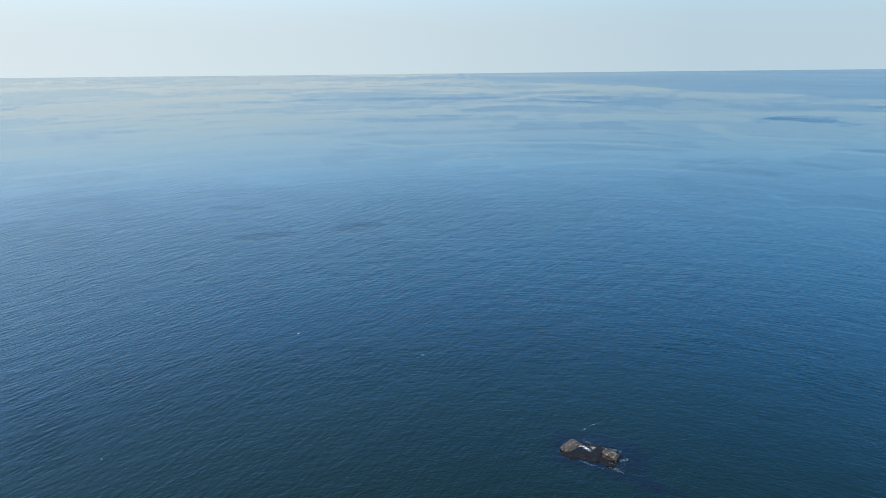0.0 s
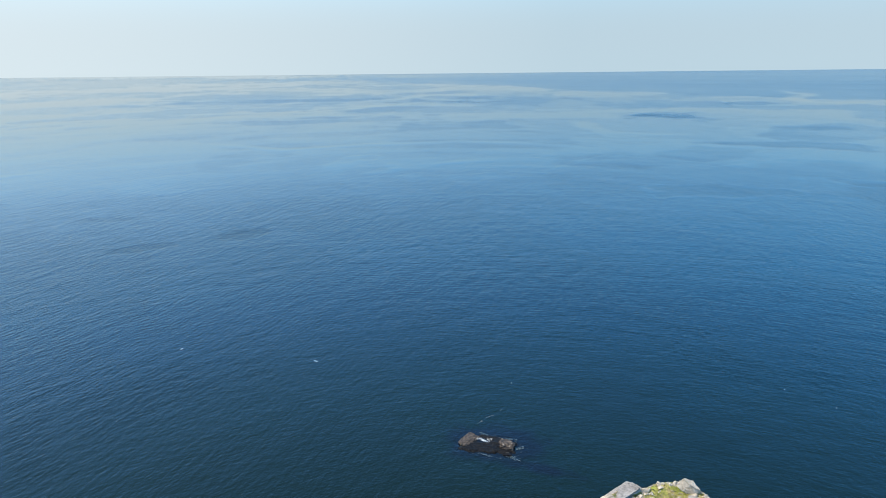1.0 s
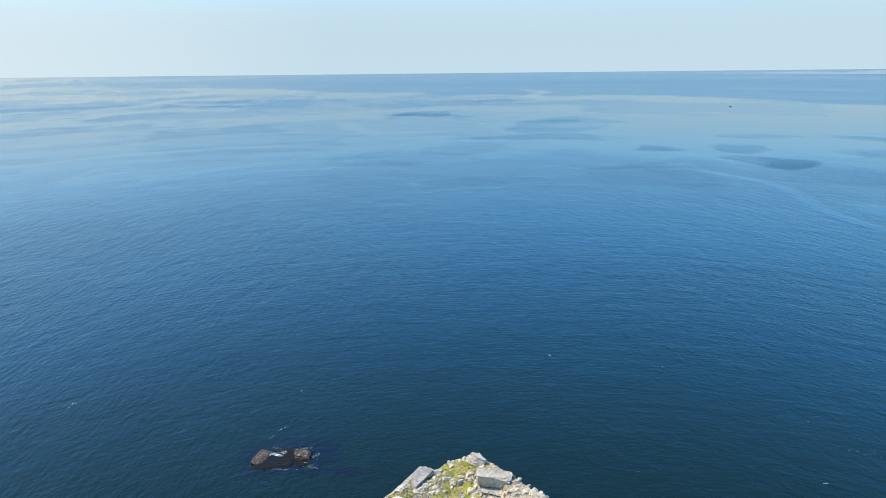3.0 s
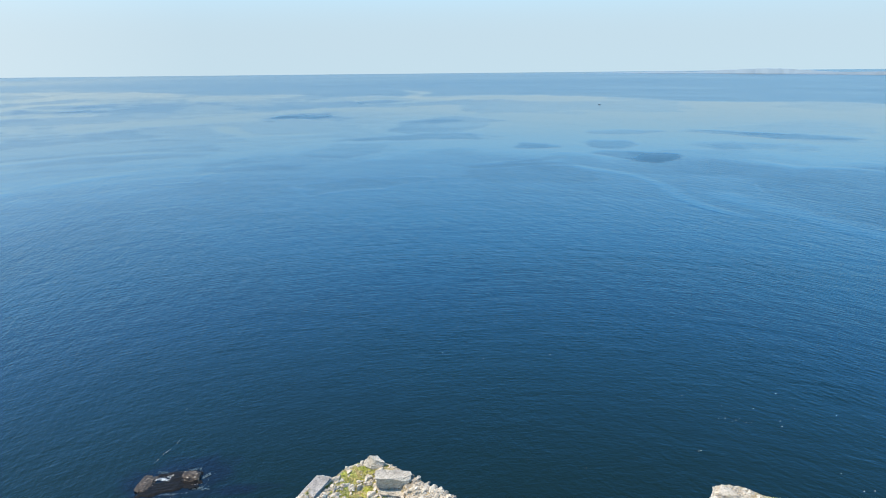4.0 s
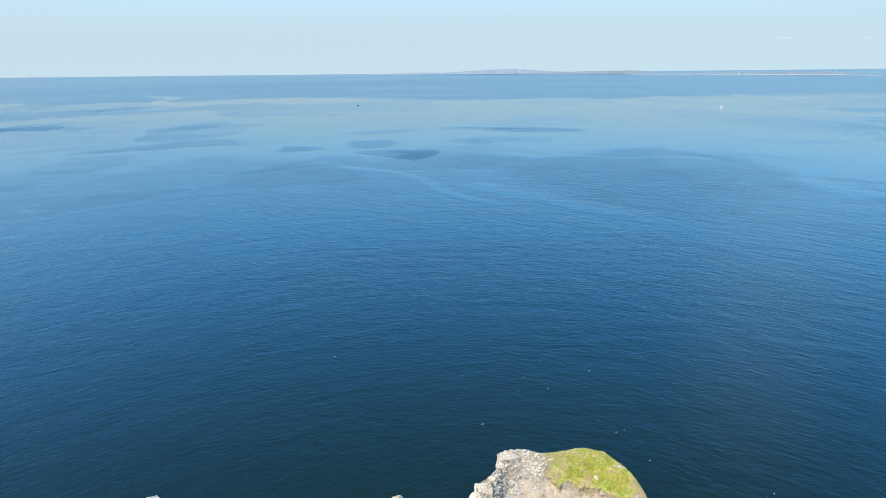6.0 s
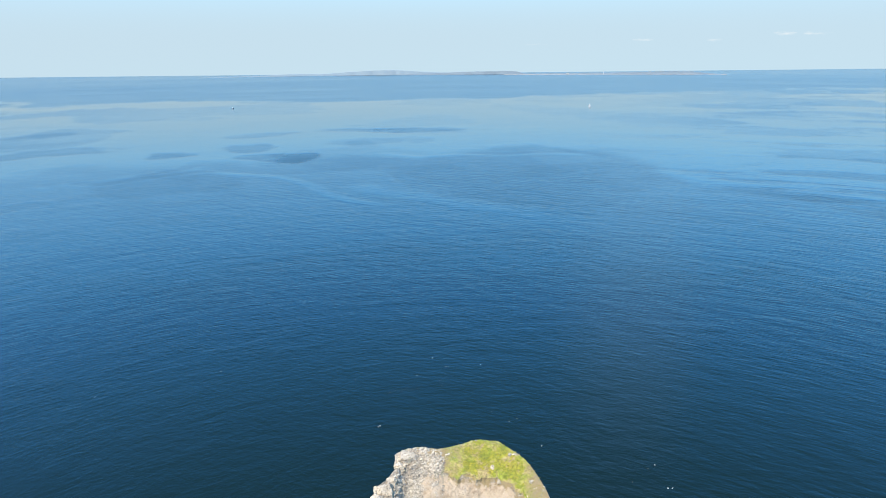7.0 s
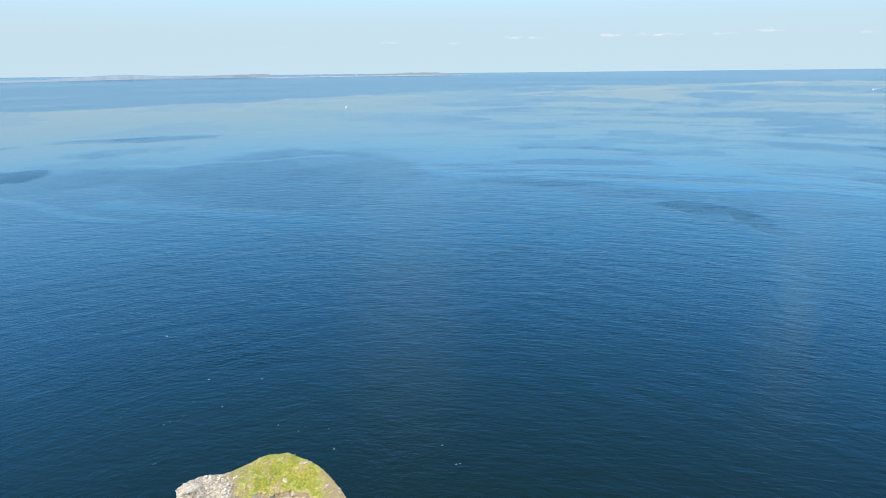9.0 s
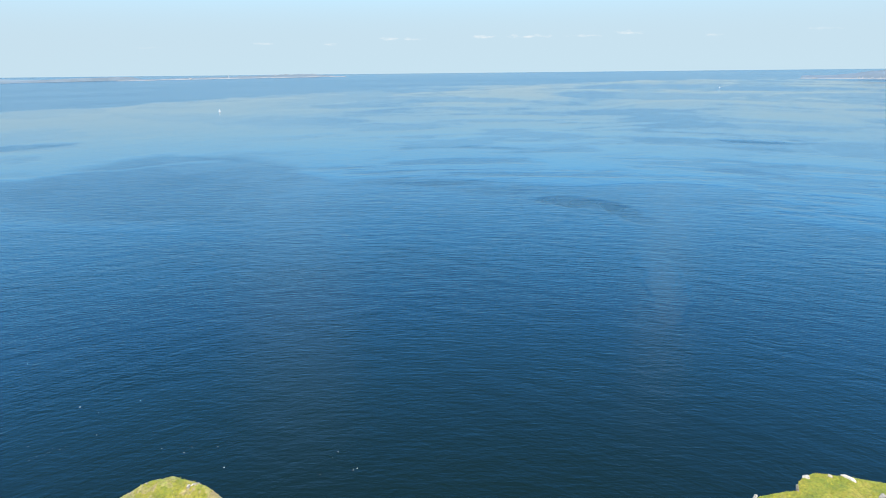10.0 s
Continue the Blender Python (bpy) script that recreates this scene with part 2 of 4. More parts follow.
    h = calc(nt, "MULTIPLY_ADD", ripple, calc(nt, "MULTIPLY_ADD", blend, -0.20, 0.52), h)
    # longer waves, growing with distance from that point so that they show in the view
    far_gain = nt.nodes.new("ShaderNodeMapRange")
    far_gain.inputs[1].default_value, far_gain.inputs[2].default_value = 300, 800
    nt.links.new(span.outputs["Value"], far_gain.inputs[0])
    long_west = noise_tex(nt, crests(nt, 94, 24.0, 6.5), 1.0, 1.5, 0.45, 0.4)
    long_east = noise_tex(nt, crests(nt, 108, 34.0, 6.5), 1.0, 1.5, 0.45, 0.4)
    long_sea = calc(nt, "MULTIPLY", mix(nt, blend, long_west, long_east), far_gain.outputs[0])
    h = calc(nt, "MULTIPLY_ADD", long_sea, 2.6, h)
    rollers = noise_tex(nt, polar.outputs[0], 0.20, 2.0, 0.5, 0.6)
    h = calc(nt, "MULTIPLY_ADD", swell, 1.2, h)
    h = calc(nt, "MULTIPLY_ADD", rollers, 0.9, h)
    # long low crests in the same rings, level in the view, stronger to the east
    train = nt.nodes.new("ShaderNodeCombineXYZ")
    nt.links.new(calc(nt, "MULTIPLY", calc(nt, "ARCTAN2", ring.outputs[0], ring.outputs[1]), 12.0), train.inputs[0])
    nt.links.new(calc(nt, "MULTIPLY", span.outputs["Value"], 0.085), train.inputs[1])
    train = calc(nt, "MULTIPLY", noise_tex(nt, train.outputs[0], 1.0, 2.0, 0.5, 0.3), calc(nt, "MULTIPLY_ADD", blend, 0.9, 0.1))
    h = calc(nt, "ADD", train, h)
    amp = calc(nt, "MULTIPLY_ADD", ruffle, 0.80, 0.12)
    # waves flattened far from the camera's spot, where they only speckle the view
    amp = calc(nt, "MULTIPLY", amp, calc(nt, "MULTIPLY_ADD", attribute(nt, "far_mask"), -0.85, 1.0))
    amp = calc(nt, "MULTIPLY", amp, calc(nt, "MULTIPLY_ADD", blend, -0.12, 1.0))
    h = calc(nt, "MULTIPLY", h, amp)
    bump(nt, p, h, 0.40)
    return m


def rock_colour(nt, vec):
    big = noise_tex(nt, vec, 0.35, 5.0, 0.6)
    fine = noise_tex(nt, vec, 4.0, 6.0, 0.65)
    base = ramp(nt, big, [(0.25, (0.286, 0.231, 0.175)), (0.5, (0.488, 0.408, 0.313)), (0.75, (0.657, 0.562, 0.445))])
    spots = ramp(nt, fine, [(0.34, 0.38), (0.42, 0.95), (0.52, 1.18), (0.7, 1.3)])
    lichen = ramp(nt, noise_tex(nt, vec, 1.1, 5.0, 0.7), [(0.60, 0.0), (0.72, 0.75)])
    col = mix(nt, 1.0, base, spots, "MULTIPLY")
    # dark weathered joints and blotches, partly shade between stones put into the colour
    crack = ramp(nt, noise_tex(nt, vec, 1.7, 5.0, 0.7, 0.8), [(0.455, 1.0), (0.485, 0.42), (0.505, 0.42), (0.535, 1.0)])
    blotch = ramp(nt, noise_tex(nt, vec, 0.9, 6.0, 0.7), [(0.36, 0.55), (0.50, 1.0)])
    col = mix(nt, 0.5, col, mix(nt, 1.0, crack, blotch, "MULTIPLY"), "MULTIPLY")
    return mix(nt, lichen, col, (0.36, 0.34, 0.22)), fine


def rock_material(name, tint=(1, 1, 1), gloss=0.85):
    m, nt, p = material(name)
    vec = coords(nt)
    col, fine = rock_colour(nt, vec)
    info = nt.nodes.new("ShaderNodeObjectInfo")
    tone = ramp(nt, info.outputs["Random"], [(0.0, (0.84, 0.84, 0.85)), (0.5, (1.02, 1.0, 0.98)), (1.0, (1.15, 1.12, 1.08))])
    col = mix(nt, 1.0, col, tone, "MULTIPLY")
    col = mix(nt, 1.0, col, tint, "MULTIPLY")
    nt.links.new(col, p.inputs["Base Color"])
    p.inputs["Roughness"].default_value = gloss
    strata = noise_tex(nt, coords(nt, (0.5, 0.5, 6.0)), 1.0, 4.0, 0.6)
    h = calc(nt, "MULTIPLY_ADD", strata, 0.3, fine)
    bump(nt, p, h, 0.34)
    return m


def rubble_material():
    m, nt, p = material("rubble")
    col, fine = rock_colour(nt, coords(nt))
    geo = nt.nodes.new("ShaderNodeNewGeometry")
    tone = ramp(nt, geo.outputs["Random Per Island"], [(0.0, (0.48, 0.48, 0.48)), (0.5, (0.84, 0.85, 0.86)), (1.0, (1.18, 1.19, 1.20))])
    nt.links.new(mix(nt, 1.0, col, tone, "MULTIPLY"), p.inputs["Base Color"])
    p.inputs["Roughness"].default_value = 0.88
    bump(nt, p, fine, 0.2)
    return m


def barnacle_material():
    """Weedy brown rock crusted with pale barnacles."""
    m, nt, p = material("barnacled_rock")
    vec = coords(nt)
    n = noise_tex(nt, vec, 1.1, 7.0, 0.75)
    col = ramp(nt, n, [(0.42, (0.008, 0.006, 0.006)), (0.50, (0.045, 0.030, 0.020)), (0.58, (0.11, 0.078, 0.052)), (0.66, (0.46, 0.39, 0.31))])
    nt.links.new(col, p.inputs["Base Color"])
    p.inputs["Roughness"].default_value = 0.8
    bump(nt, p, n, 0.5)
    return m


def headland_material(name):
    """Turf, bare earth and stone, by the attributes turf and earth."""
    m, nt, p = material(name)
    vec = coords(nt)
    stone, fine = rock_colour(nt, vec)
    rubble = ramp(nt, noise_tex(nt, vec, 3.2, 7.0, 0.75), [(0.36, 0.36), (0.47, 0.80), (0.56, 0.95), (0.68, 1.15)])
    stone = mix(nt, 1.0, stone, rubble, "MULTIPLY")
    soil = ramp(nt, noise_tex(nt, vec, 0.8, 6.0, 0.65),
                [(0.3, (0.286, 0.198, 0.121)), (0.45, (0.495, 0.374, 0.259)), (0.7, (0.616, 0.484, 0.352))])
    g1 = noise_tex(nt, vec, 0.33, 7.0, 0.68)
    g2 = noise_tex(nt, vec, 2.6, 6.0, 0.7)
    grass = ramp(nt, g1, [(0.34, (0.408, 0.287, 0.151)), (0.45, (0.468, 0.362, 0.136)), (0.53, (0.408, 0.378, 0.076)), (0.62, (0.302, 0.340, 0.038)),
                          (0.75, (0.422, 0.378, 0.091))])
    grass = mix(nt, 1.0, grass, ramp(nt, g2, [(0.3, 0.50), (0.5, 1.0), (0.72, 1.35)]), "MULTIPLY")
    turf = attribute(nt, "turf")
    worn = ramp(nt, calc(nt, "MULTIPLY_ADD", noise_tex(nt, vec, 0.5, 6.0, 0.7), 1.2, calc(nt, "SUBTRACT", turf, 0.6)), [(0.62, 0.0), (0.95, 1.0)])
    grass = mix(nt, worn, (0.34, 0.25, 0.13), grass)
    lush = ramp(nt, calc(nt, "MULTIPLY_ADD", noise_tex(nt, vec, 0.45, 5.0, 0.65), 0.5, calc(nt, "SUBTRACT", turf, 0.25)), [(0.95, 0.0), (1.0, 0.0), (1.12, 1.0)])
    rich = mix(nt, 1.0, ramp(nt, g1, [(0.33, (0.461, 0.358, 0.064)), (0.47, (0.358, 0.333, 0.036)), (0.58, (0.243, 0.275, 0.028)), (0.70, (0.154, 0.198, 0.026))]),
               ramp(nt, g2, [(0.3, 0.50), (0.5, 1.0), (0.72, 1.25)]), "MULTIPLY")
    grass = mix(nt, lush, grass, rich)
    earth = attribute(nt, "earth")
    wob = calc(nt, "MULTIPLY_ADD", noise_tex(nt, vec, 0.7, 8.0, 0.75), 2.4, -1.2)
    turf_k = ramp(nt, calc(nt, "ADD", turf, wob), [(0.44, 0.0), (0.56, 1.0)])
    earth_k = ramp(nt, calc(nt, "ADD", earth, wob), [(0.40, 0.0), (0.60, 1.0)])
    col = mix(nt, earth_k, stone, soil)
    col = mix(nt, turf_k, col, grass)
    nt.links.new(col, p.inputs["Base Color"])
    p.inputs["Roughness"].default_value = 0.9
    h = calc(nt, "MULTIPLY_ADD", noise_tex(nt, vec, 1.7, 6.0, 0.7), 1.4, fine)
    bump(nt, p, h, 0.42)
    return m


def plain_material(name, colour, rough=0.6, vary=0.12, scale=1.0, metal=0.0):
    m, nt, p = material(name)
    n = noise_tex(nt, coords(nt), scale, 4.0, 0.6)
    lo = tuple(c * (1 - vary) for c in colour)
    hi = tuple(min(1, c * (1 + vary)) for c in colour)
    nt.links.new(ramp(nt, n, [(0.3, lo), (0.7, hi)]), p.inputs["Base Color"])
    p.inputs["Roughness"].default_value = rough
    p.inputs["Metallic"].default_value = metal
    return m


MAT_SEA = sea_material()
MAT_RUBBLE = rubble_material()
MAT_ROCK = rock_material("pale_flagstone")
MAT_GREY = rock_material("grey_flagstone", (0.76, 0.80, 0.90))
MAT_WHITE = rock_material("white_flagstone", (1.5, 1.55, 1.7))
MAT_WET = rock_material("wet_dark_rock", (0.010, 0.011, 0.016), 0.55)
MAT_SKERRY = barnacle_material()
MAT_WET.node_tree.nodes["Principled BSDF"].inputs["Specular IOR Level"].default_value = 0.15
MAT_LAND = headland_material("headland_ground")
MAT_FOAM = plain_material("sea_foam", (0.62, 0.60, 0.56), 0.7, 0.08, 2.0)
MAT_LACE = plain_material("thin_foam", (0.045, 0.07, 0.08), 0.6, 0.3, 2.0)
MAT_HULL = plain_material("white_hull", (0.80, 0.80, 0.78), 0.35, 0.05)
MAT_DARK = plain_material("dark_hull", (0.03, 0.04, 0.06), 0.4, 0.2)
MAT_SAIL = plain_material("sailcloth", (0.55, 0.55, 0.54), 0.7, 0.04)
# island ground and hills carry the haze of distance in their base colour
MAT_ISLE_HAZE = plain_material("hazed_island_ground", (0.130, 0.162, 0.185), 0.9, 0.14, 0.012)
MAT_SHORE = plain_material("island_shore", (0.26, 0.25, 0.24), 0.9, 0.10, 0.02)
MAT_HILL_HAZE = plain_material("hazed_hills", (0.155, 0.198, 0.225), 0.9, 0.03, 0.002)
MAT_HOUSE = plain_material("whitewash", (0.46, 0.45, 0.43), 0.8, 0.05)


# ---------------------------------------------------------------- mesh helpers
def mesh_from(name, verts, faces, mat, smooth_shade=True):
    me = bpy.data.meshes.new(name)
    me.from_pydata(verts, [], faces)
    me.materials.append(mat)
    if smooth_shade:
        me.shade_smooth()
    me.update()
    return me


def grid_mesh(name, grid, mat, wrap=False, smooth_shade=True):
    """A sheet from an array rows x columns x 3."""
    n, k, _ = grid.shape
    idx = np.arange(n * k).reshape(n, k)
    right = np.roll(idx, -1, axis=1) if wrap else idx[:, 1:]
    left = idx if wrap else idx[:, :-1]
    quads = np.stack([left[:-1], right[:-1], right[1:], left[1:]], axis=-1).reshape(-1, 4)
    me = bpy.data.meshes.new(name)
    me.vertices.add(n * k)
    me.vertices.foreach_set("co", np.ascontiguousarray(grid, dtype=np.float32).ravel())
    me.loops.add(quads.size)
    me.loops.foreach_set("vertex_index", quads.ravel().astype(np.int32))
    me.polygons.add(len(quads))
    me.polygons.foreach_set("loop_start", np.arange(0, quads.size, 4, dtype=np.int32))
    me.materials.append(mat)
    me.update(calc_edges=True)
    me.validate()
    if smooth_shade:
        me.shade_smooth()
    return me


def set_attribute(me, name, values):
    at = me.attributes.new(name, "FLOAT", "POINT")
    at.data.foreach_set("value", np.ascontiguousarray(values, dtype=np.float32).ravel())


def part(name, bm, mat, parent, label=""):
    me = bpy.data.meshes.new(name)
    bm.to_mesh(me)
    bm.free()
    me.materials.append(mat)
    ob = new(name, me)
    ob.parent = parent
    if label:
        tagged(ob, label)
    return ob


# ---------------------------------------------------------------- sea
# wind patches: centre, half lengths, turn, strength
PATCHES_FAR = (
    (168, 1269, 196, 52, -2, 0.55), (483, 1099, 44, 51, -9, 0.7), (605, 1247, 84, 37, -8, 0.5), (828, 1132, 185, 46, -42, 0.6),
    (710, 1010, 123, 58, -23, 0.42), (-44, 1762, 101, 47, -7, 0.5), (623, 1687, 81, 65, -27, 0.3), (186, 2251, 94, 78, -1, 0.5),
    (256, 1568, 78, 50, 9, 0.35), (-1129, 1974, 700, 190, 27, 0.30), (-1765, 1520, 292, 190, 26, 0.3), (-73, 1812, 90, 44, 23, 0.4),
    (840, 1109, 146, 49, -62, 0.35), (1297, -141, 79, 38, -85, 0.55))
PATCHES_NEAR = (
    (356, 1101, 44, 35, -18, 0.7), (471, 967, 72, 46, -47, 0.75), (266, 879, 120, 90, -20, 0.20), (-394, 482, 29, 18, 52, 0.4),
    (-443, 421, 24, 11, 41, 0.3), (-550, 488, 39, 16, 37, 0.2), (-83, 1013, 122, 74, 33, 0.30), (694, 97, 62, 24, -101, 0.5),
    (655, 28, 56, 18, -125, 0.32), (435, 4, 95, 20, 3, -0.24), (772, 260, 145, 24, -85, 0.22), (933, -94, 72, 32, -109, 0.25),
    (1114, 259, 139, 27, -64, 0.3))
# pale ribbons of slick water between the wind patches: strength, half width, then the line in metres
RIBBONS_WEST = (
    (0.32, 22, ((-1290, 985), (-1202, 1230), (-1150, 1420), (-1057, 1531), (-980, 1703), (-892, 1932), (-813, 2056))),
    (0.28, 14, ((-910, 994), (-757, 983), (-649, 960), (-510, 1088), (-409, 1146), (-291, 1179), (-104, 1111))),
    (0.22, 11, ((-962, 459), (-916, 551), (-882, 623), (-851, 686))),
    (0.18, 13, ((-411, 788), (-378, 861), (-324, 933), (-247, 998))))
RIBBONS_NORTH = (
    (0.17, 9, ((330, 930), (391, 809), (389, 719), (383, 655), (386, 603), (405, 537))),
    (0.18, 11, ((604, 910), (642, 812), (697, 788), (738, 737), (813, 689), (856, 625))),
    (0.20, 22, ((-250, 1608), (-204, 1458), (-128, 1363), (40, 1370))),
    (0.14, 20, ((426, 698), (452, 566), (469, 503), (502, 422))),
    (0.26, 34, ((293, 2999), (396, 2689), (275, 2422), (394, 2281), (541, 2406))))
RIBBONS_EAST = (
    (0.24, 24, ((1940, 249), (2188, 72), (2354, -77))),
    (0.22, 18, ((1365, 310), (1479, 208))),
    (0.22, 16, ((1378, 180), (1485, 56))),
    (0.26, 13, ((1326, 7), (1311, -90), (1317, -171), (1282, -216))),
    (0.16, 20, ((1102, 162), (1185, 48), (1221, -71), (1225, -208))),
    (0.24, 60, ((2857, 561), (2814, 74), (2842, -454))),
    (0.24, 40, ((2372, 1065), (2676, 779), (3101, 526))))


def ribbon(x, y, line):
    """Distance to a line through the points, and how far along it runs, 0 to 1."""
    best, along = np.full(x.shape, 1e9), np.zeros(x.shape)
    n = len(line) - 1
    for k, ((ax, ay), (bx, by)) in enumerate(zip(line, line[1:])):
        vx, vy = bx - ax, by - ay
        t = np.clip(((x - ax) * vx + (y - ay) * vy) / (vx * vx + vy * vy), 0, 1)
        d = np.hypot(x - ax - t * vx, y - ay - t * vy)
        along = np.where(d < best, (k + t) / n, along)
        best = np.minimum(best, d)
    return best, along


def ruffle_field(x, y):
    """How far the wind ruffles the water: 0 slick, 1 ruffled."""
    r = np.hypot(x, y)
    sx, sy = fbm(x / 480, y / 480, 4, 3), fbm(x / 480 + 40, y / 480, 4, 5)
    wx = x + 170 * sx + 22 * fbm(x / 90, y / 90, 3, 31)
    wy = y + 170 * sy + 22 * fbm(x / 90, y / 90 + 7, 3, 37)
    az = np.degrees(np.arctan2(x, y))          # degrees to the right of +y
    inner = np.interp(az, [-60, -30, -19, -5, 10, 25, 37, 48, 54, 62, 76, 90, 105], [900, 850, 870, 1010, 1140, 1060, 1100, 1200, 1110, 900, 815, 720, 690])
    outer = np.interp(az, [-60, -35, -15, 0, 12, 27, 46, 56, 78, 100], [4618, 4310, 3216, 2550, 2613, 2365, 2439, 2703, 3350, 4083])
    rw = r + 0.09 * r * fbm(x / 420, y / 420, 5, 8) + 0.09 * r * fbm(wx / 110, wy / 110, 4, 9)
    # ruffled inshore water, a belt of slick calm, and a ruffled offing beyond the wind line
    inshore = (0.6 - 0.35 * smooth(-15, -40, az)) * (1 - smooth(0.95, 1.03, rw / inner)) + (0.4 + 0.35 * smooth(-15, -40, az)) * (1 - smooth(0.70, 1.3, r / inner))
    off_r = r + 0.10 * r * fbm(x / 420, y / 420, 5, 8) + 0.02 * r * fbm(x / 110, y / 110, 3, 9)
    offing = smooth(0.992, 1.008, off_r / outer) * smooth(-38, -8, az)
    # in the west the calm runs on almost to the horizon
    offing = np.maximum(offing, 0.7 * smooth(6300, 7600, off_r))
    belt = (1 - inshore) * (1 - offing)
    swirl = fbm(wx / 300, wy / 300, 5, 11, 0.45)
    west = 1 - smooth(-25, 5, az)
    f = 0.13 + 0.49 * inshore + 0.36 * offing + belt * (0.17 * (1 - smooth(0, 22, az)) * (1 - 0.6 * smooth(-32, -52, az)) + 0.13 * smooth(50, 72, az))
    f = f - belt * (1 - smooth(-40, -22, az)) * (0.05 + 0.13 * smooth(2500, 2900, r))
    # broad wind-ruffled patches with clear edges, curled like smoke
    f = f + 0.20 * smooth(0.06, 0.11, swirl) * (0.30 + 0.70 * belt * (1 - 0.55 * smooth(20, 45, az))) * (1 - offing) * (1 - 0.5 * west)
    f = f - 0.07 * smooth(0.08, 0.20, -swirl) * inshore * smooth(380, 650, r)
    # thin drawn-out lines of slick along the swirls
    lines = np.clip(1 - np.abs(swirl + 0.16) / 0.022, 0, 1) * smooth(-0.1, 0.2, fbm(x / 500, y / 500, 2, 41))
    f = f - 0.15 * lines * (1 + 0.6 * west) * smooth(480, 760, r) * (1 - 0.8 * offing)
    f = f - 0.24 * (1 - smooth(220, 560, r))
    # long streaks in the east stretched level in the camera's view, fainter ones in the far west and the offing
    # dip below an eye 160 m up shapes the streaks to the view
    dip = np.degrees(np.arctan2(160.0, r))
    sway = 0.8 * fbm(x / 420, y / 420, 3, 25)
    bands = fbm(az / 10 + sway, (dip + 0.012 * az) / 0.40 + sway, 5, 23, 0.55)
    bands = 0.17 * smooth(0.03, 0.075, bands) - 0.13 * smooth(0.08, 0.12, -bands)
    f = f + bands * (0.10 + 0.90 * smooth(46, 66, az) + 0.30 * (1 - smooth(0, 22, az)) + 0.70 * west * smooth(1100, 1900, r)) * (belt + 0.30 * inshore * smooth(600, 800, r))
    fine = fbm(az / 14, dip / 0.085, 4, 29)
    f = f + offing * 0.10 * fine + belt * 0.05 * fine * smooth(1500, 2500, r)
    # single wind patches: centre, half lengths, turn, strength
    jx, jy = 22 * sx + 34 * fbm(x / 95, y / 95, 4, 51), 22 * sy + 34 * fbm(x / 95 + 9, y / 95, 4, 53)
    torn = 0.45 * fbm(x / 75, y / 75, 5, 57)
    for cx, cy, a, b, ang, k in PATCHES_FAR + PATCHES_NEAR:
        c, s = math.cos(radians(ang)), math.sin(radians(ang))
        dx, dy = x - cx + jx, y - cy + jy
        d = np.hypot((dx * c + dy * s) / a, (-dx * s + dy * c) / b) + torn
        f = f + 0.66 * k * (1 - smooth(0.72, 1.04, d)) * (0.85 + 0.6 * torn)
    for k, width, line in RIBBONS_WEST + RIBBONS_NORTH + RIBBONS_EAST:
        d, along = ribbon(x + width * jx / 32, y + width * jy / 32, line)
        body = (1 - smooth(0.45, 1.5, d / width)) * smooth(0.0, 0.12, along) * (1 - smooth(0.82, 1.0, along))
        f = f - 1.3 * k * body * (0.8 + 1.2 * torn)
    # second value: the offing, plus a rise with distance from the camera's spot
    return np.clip(f, 0, 1), np.clip(offing * (1 - 0.45 * smooth(3600, 5000, r)) + 0.55 * smooth(450, 1300, r) * (1 - offing), 0, 1)


def build_sea():
    az = np.concatenate([np.arange(78, -126, -0.15), np.linspace(-126, -282, 40)[1:-1]])
    far, near_r = 4950.0, 195.0
    t = np.linspace(math.tan(math.atan2(160, near_r) - radians(16.7)), math.tan(math.atan2(160, far) - radians(16.7)), 560)
    radii = 160 / np.tan(np.arctan(t) + radians(16.7))
    radii = np.concatenate([[0.01, 60, 130], radii, [5300, 5700, 6300, 7500, 9500]])
    a = np.radians(az)[None, :]
    rr = radii[:, None]
    x, y = -np.sin(a) * rr, np.cos(a) * rr
    ruffle, far_mask = ruffle_field(x, y)
    z = np.zeros_like(x)
    me = grid_mesh("sea", np.stack([x, y, z], axis=-1)[:, ::-1], MAT_SEA, wrap=True)
    set_attribute(me, "ruffle", ruffle[:, ::-1])
    set_attribute(me, "far_mask", far_mask[:, ::-1])
    # dark rock under shallow water round the skerry, running out to its lee
    sx, sy = x + 66.0, y - 234.7
    d = np.hypot((sx - 2 + sy * 0.1) / 25, (sy - 1 - sx * 0.1) / 16) + 0.25 * fbm(x / 6, y / 6, 3, 71)
    d = np.minimum(d, 0.35 + np.hypot((sx - 22) / 26, (sy + 9) / 8) + 0.25 * fbm(x / 8, y / 8, 3, 72))
    set_attribute(me, "shoal", (1 - smooth(0.55, 1.1, d))[:, ::-1])
    tagged(new("water", me), "calm blue open sea with smooth slicks and ruffled patches", "sea", kind="structure")


build_sea()


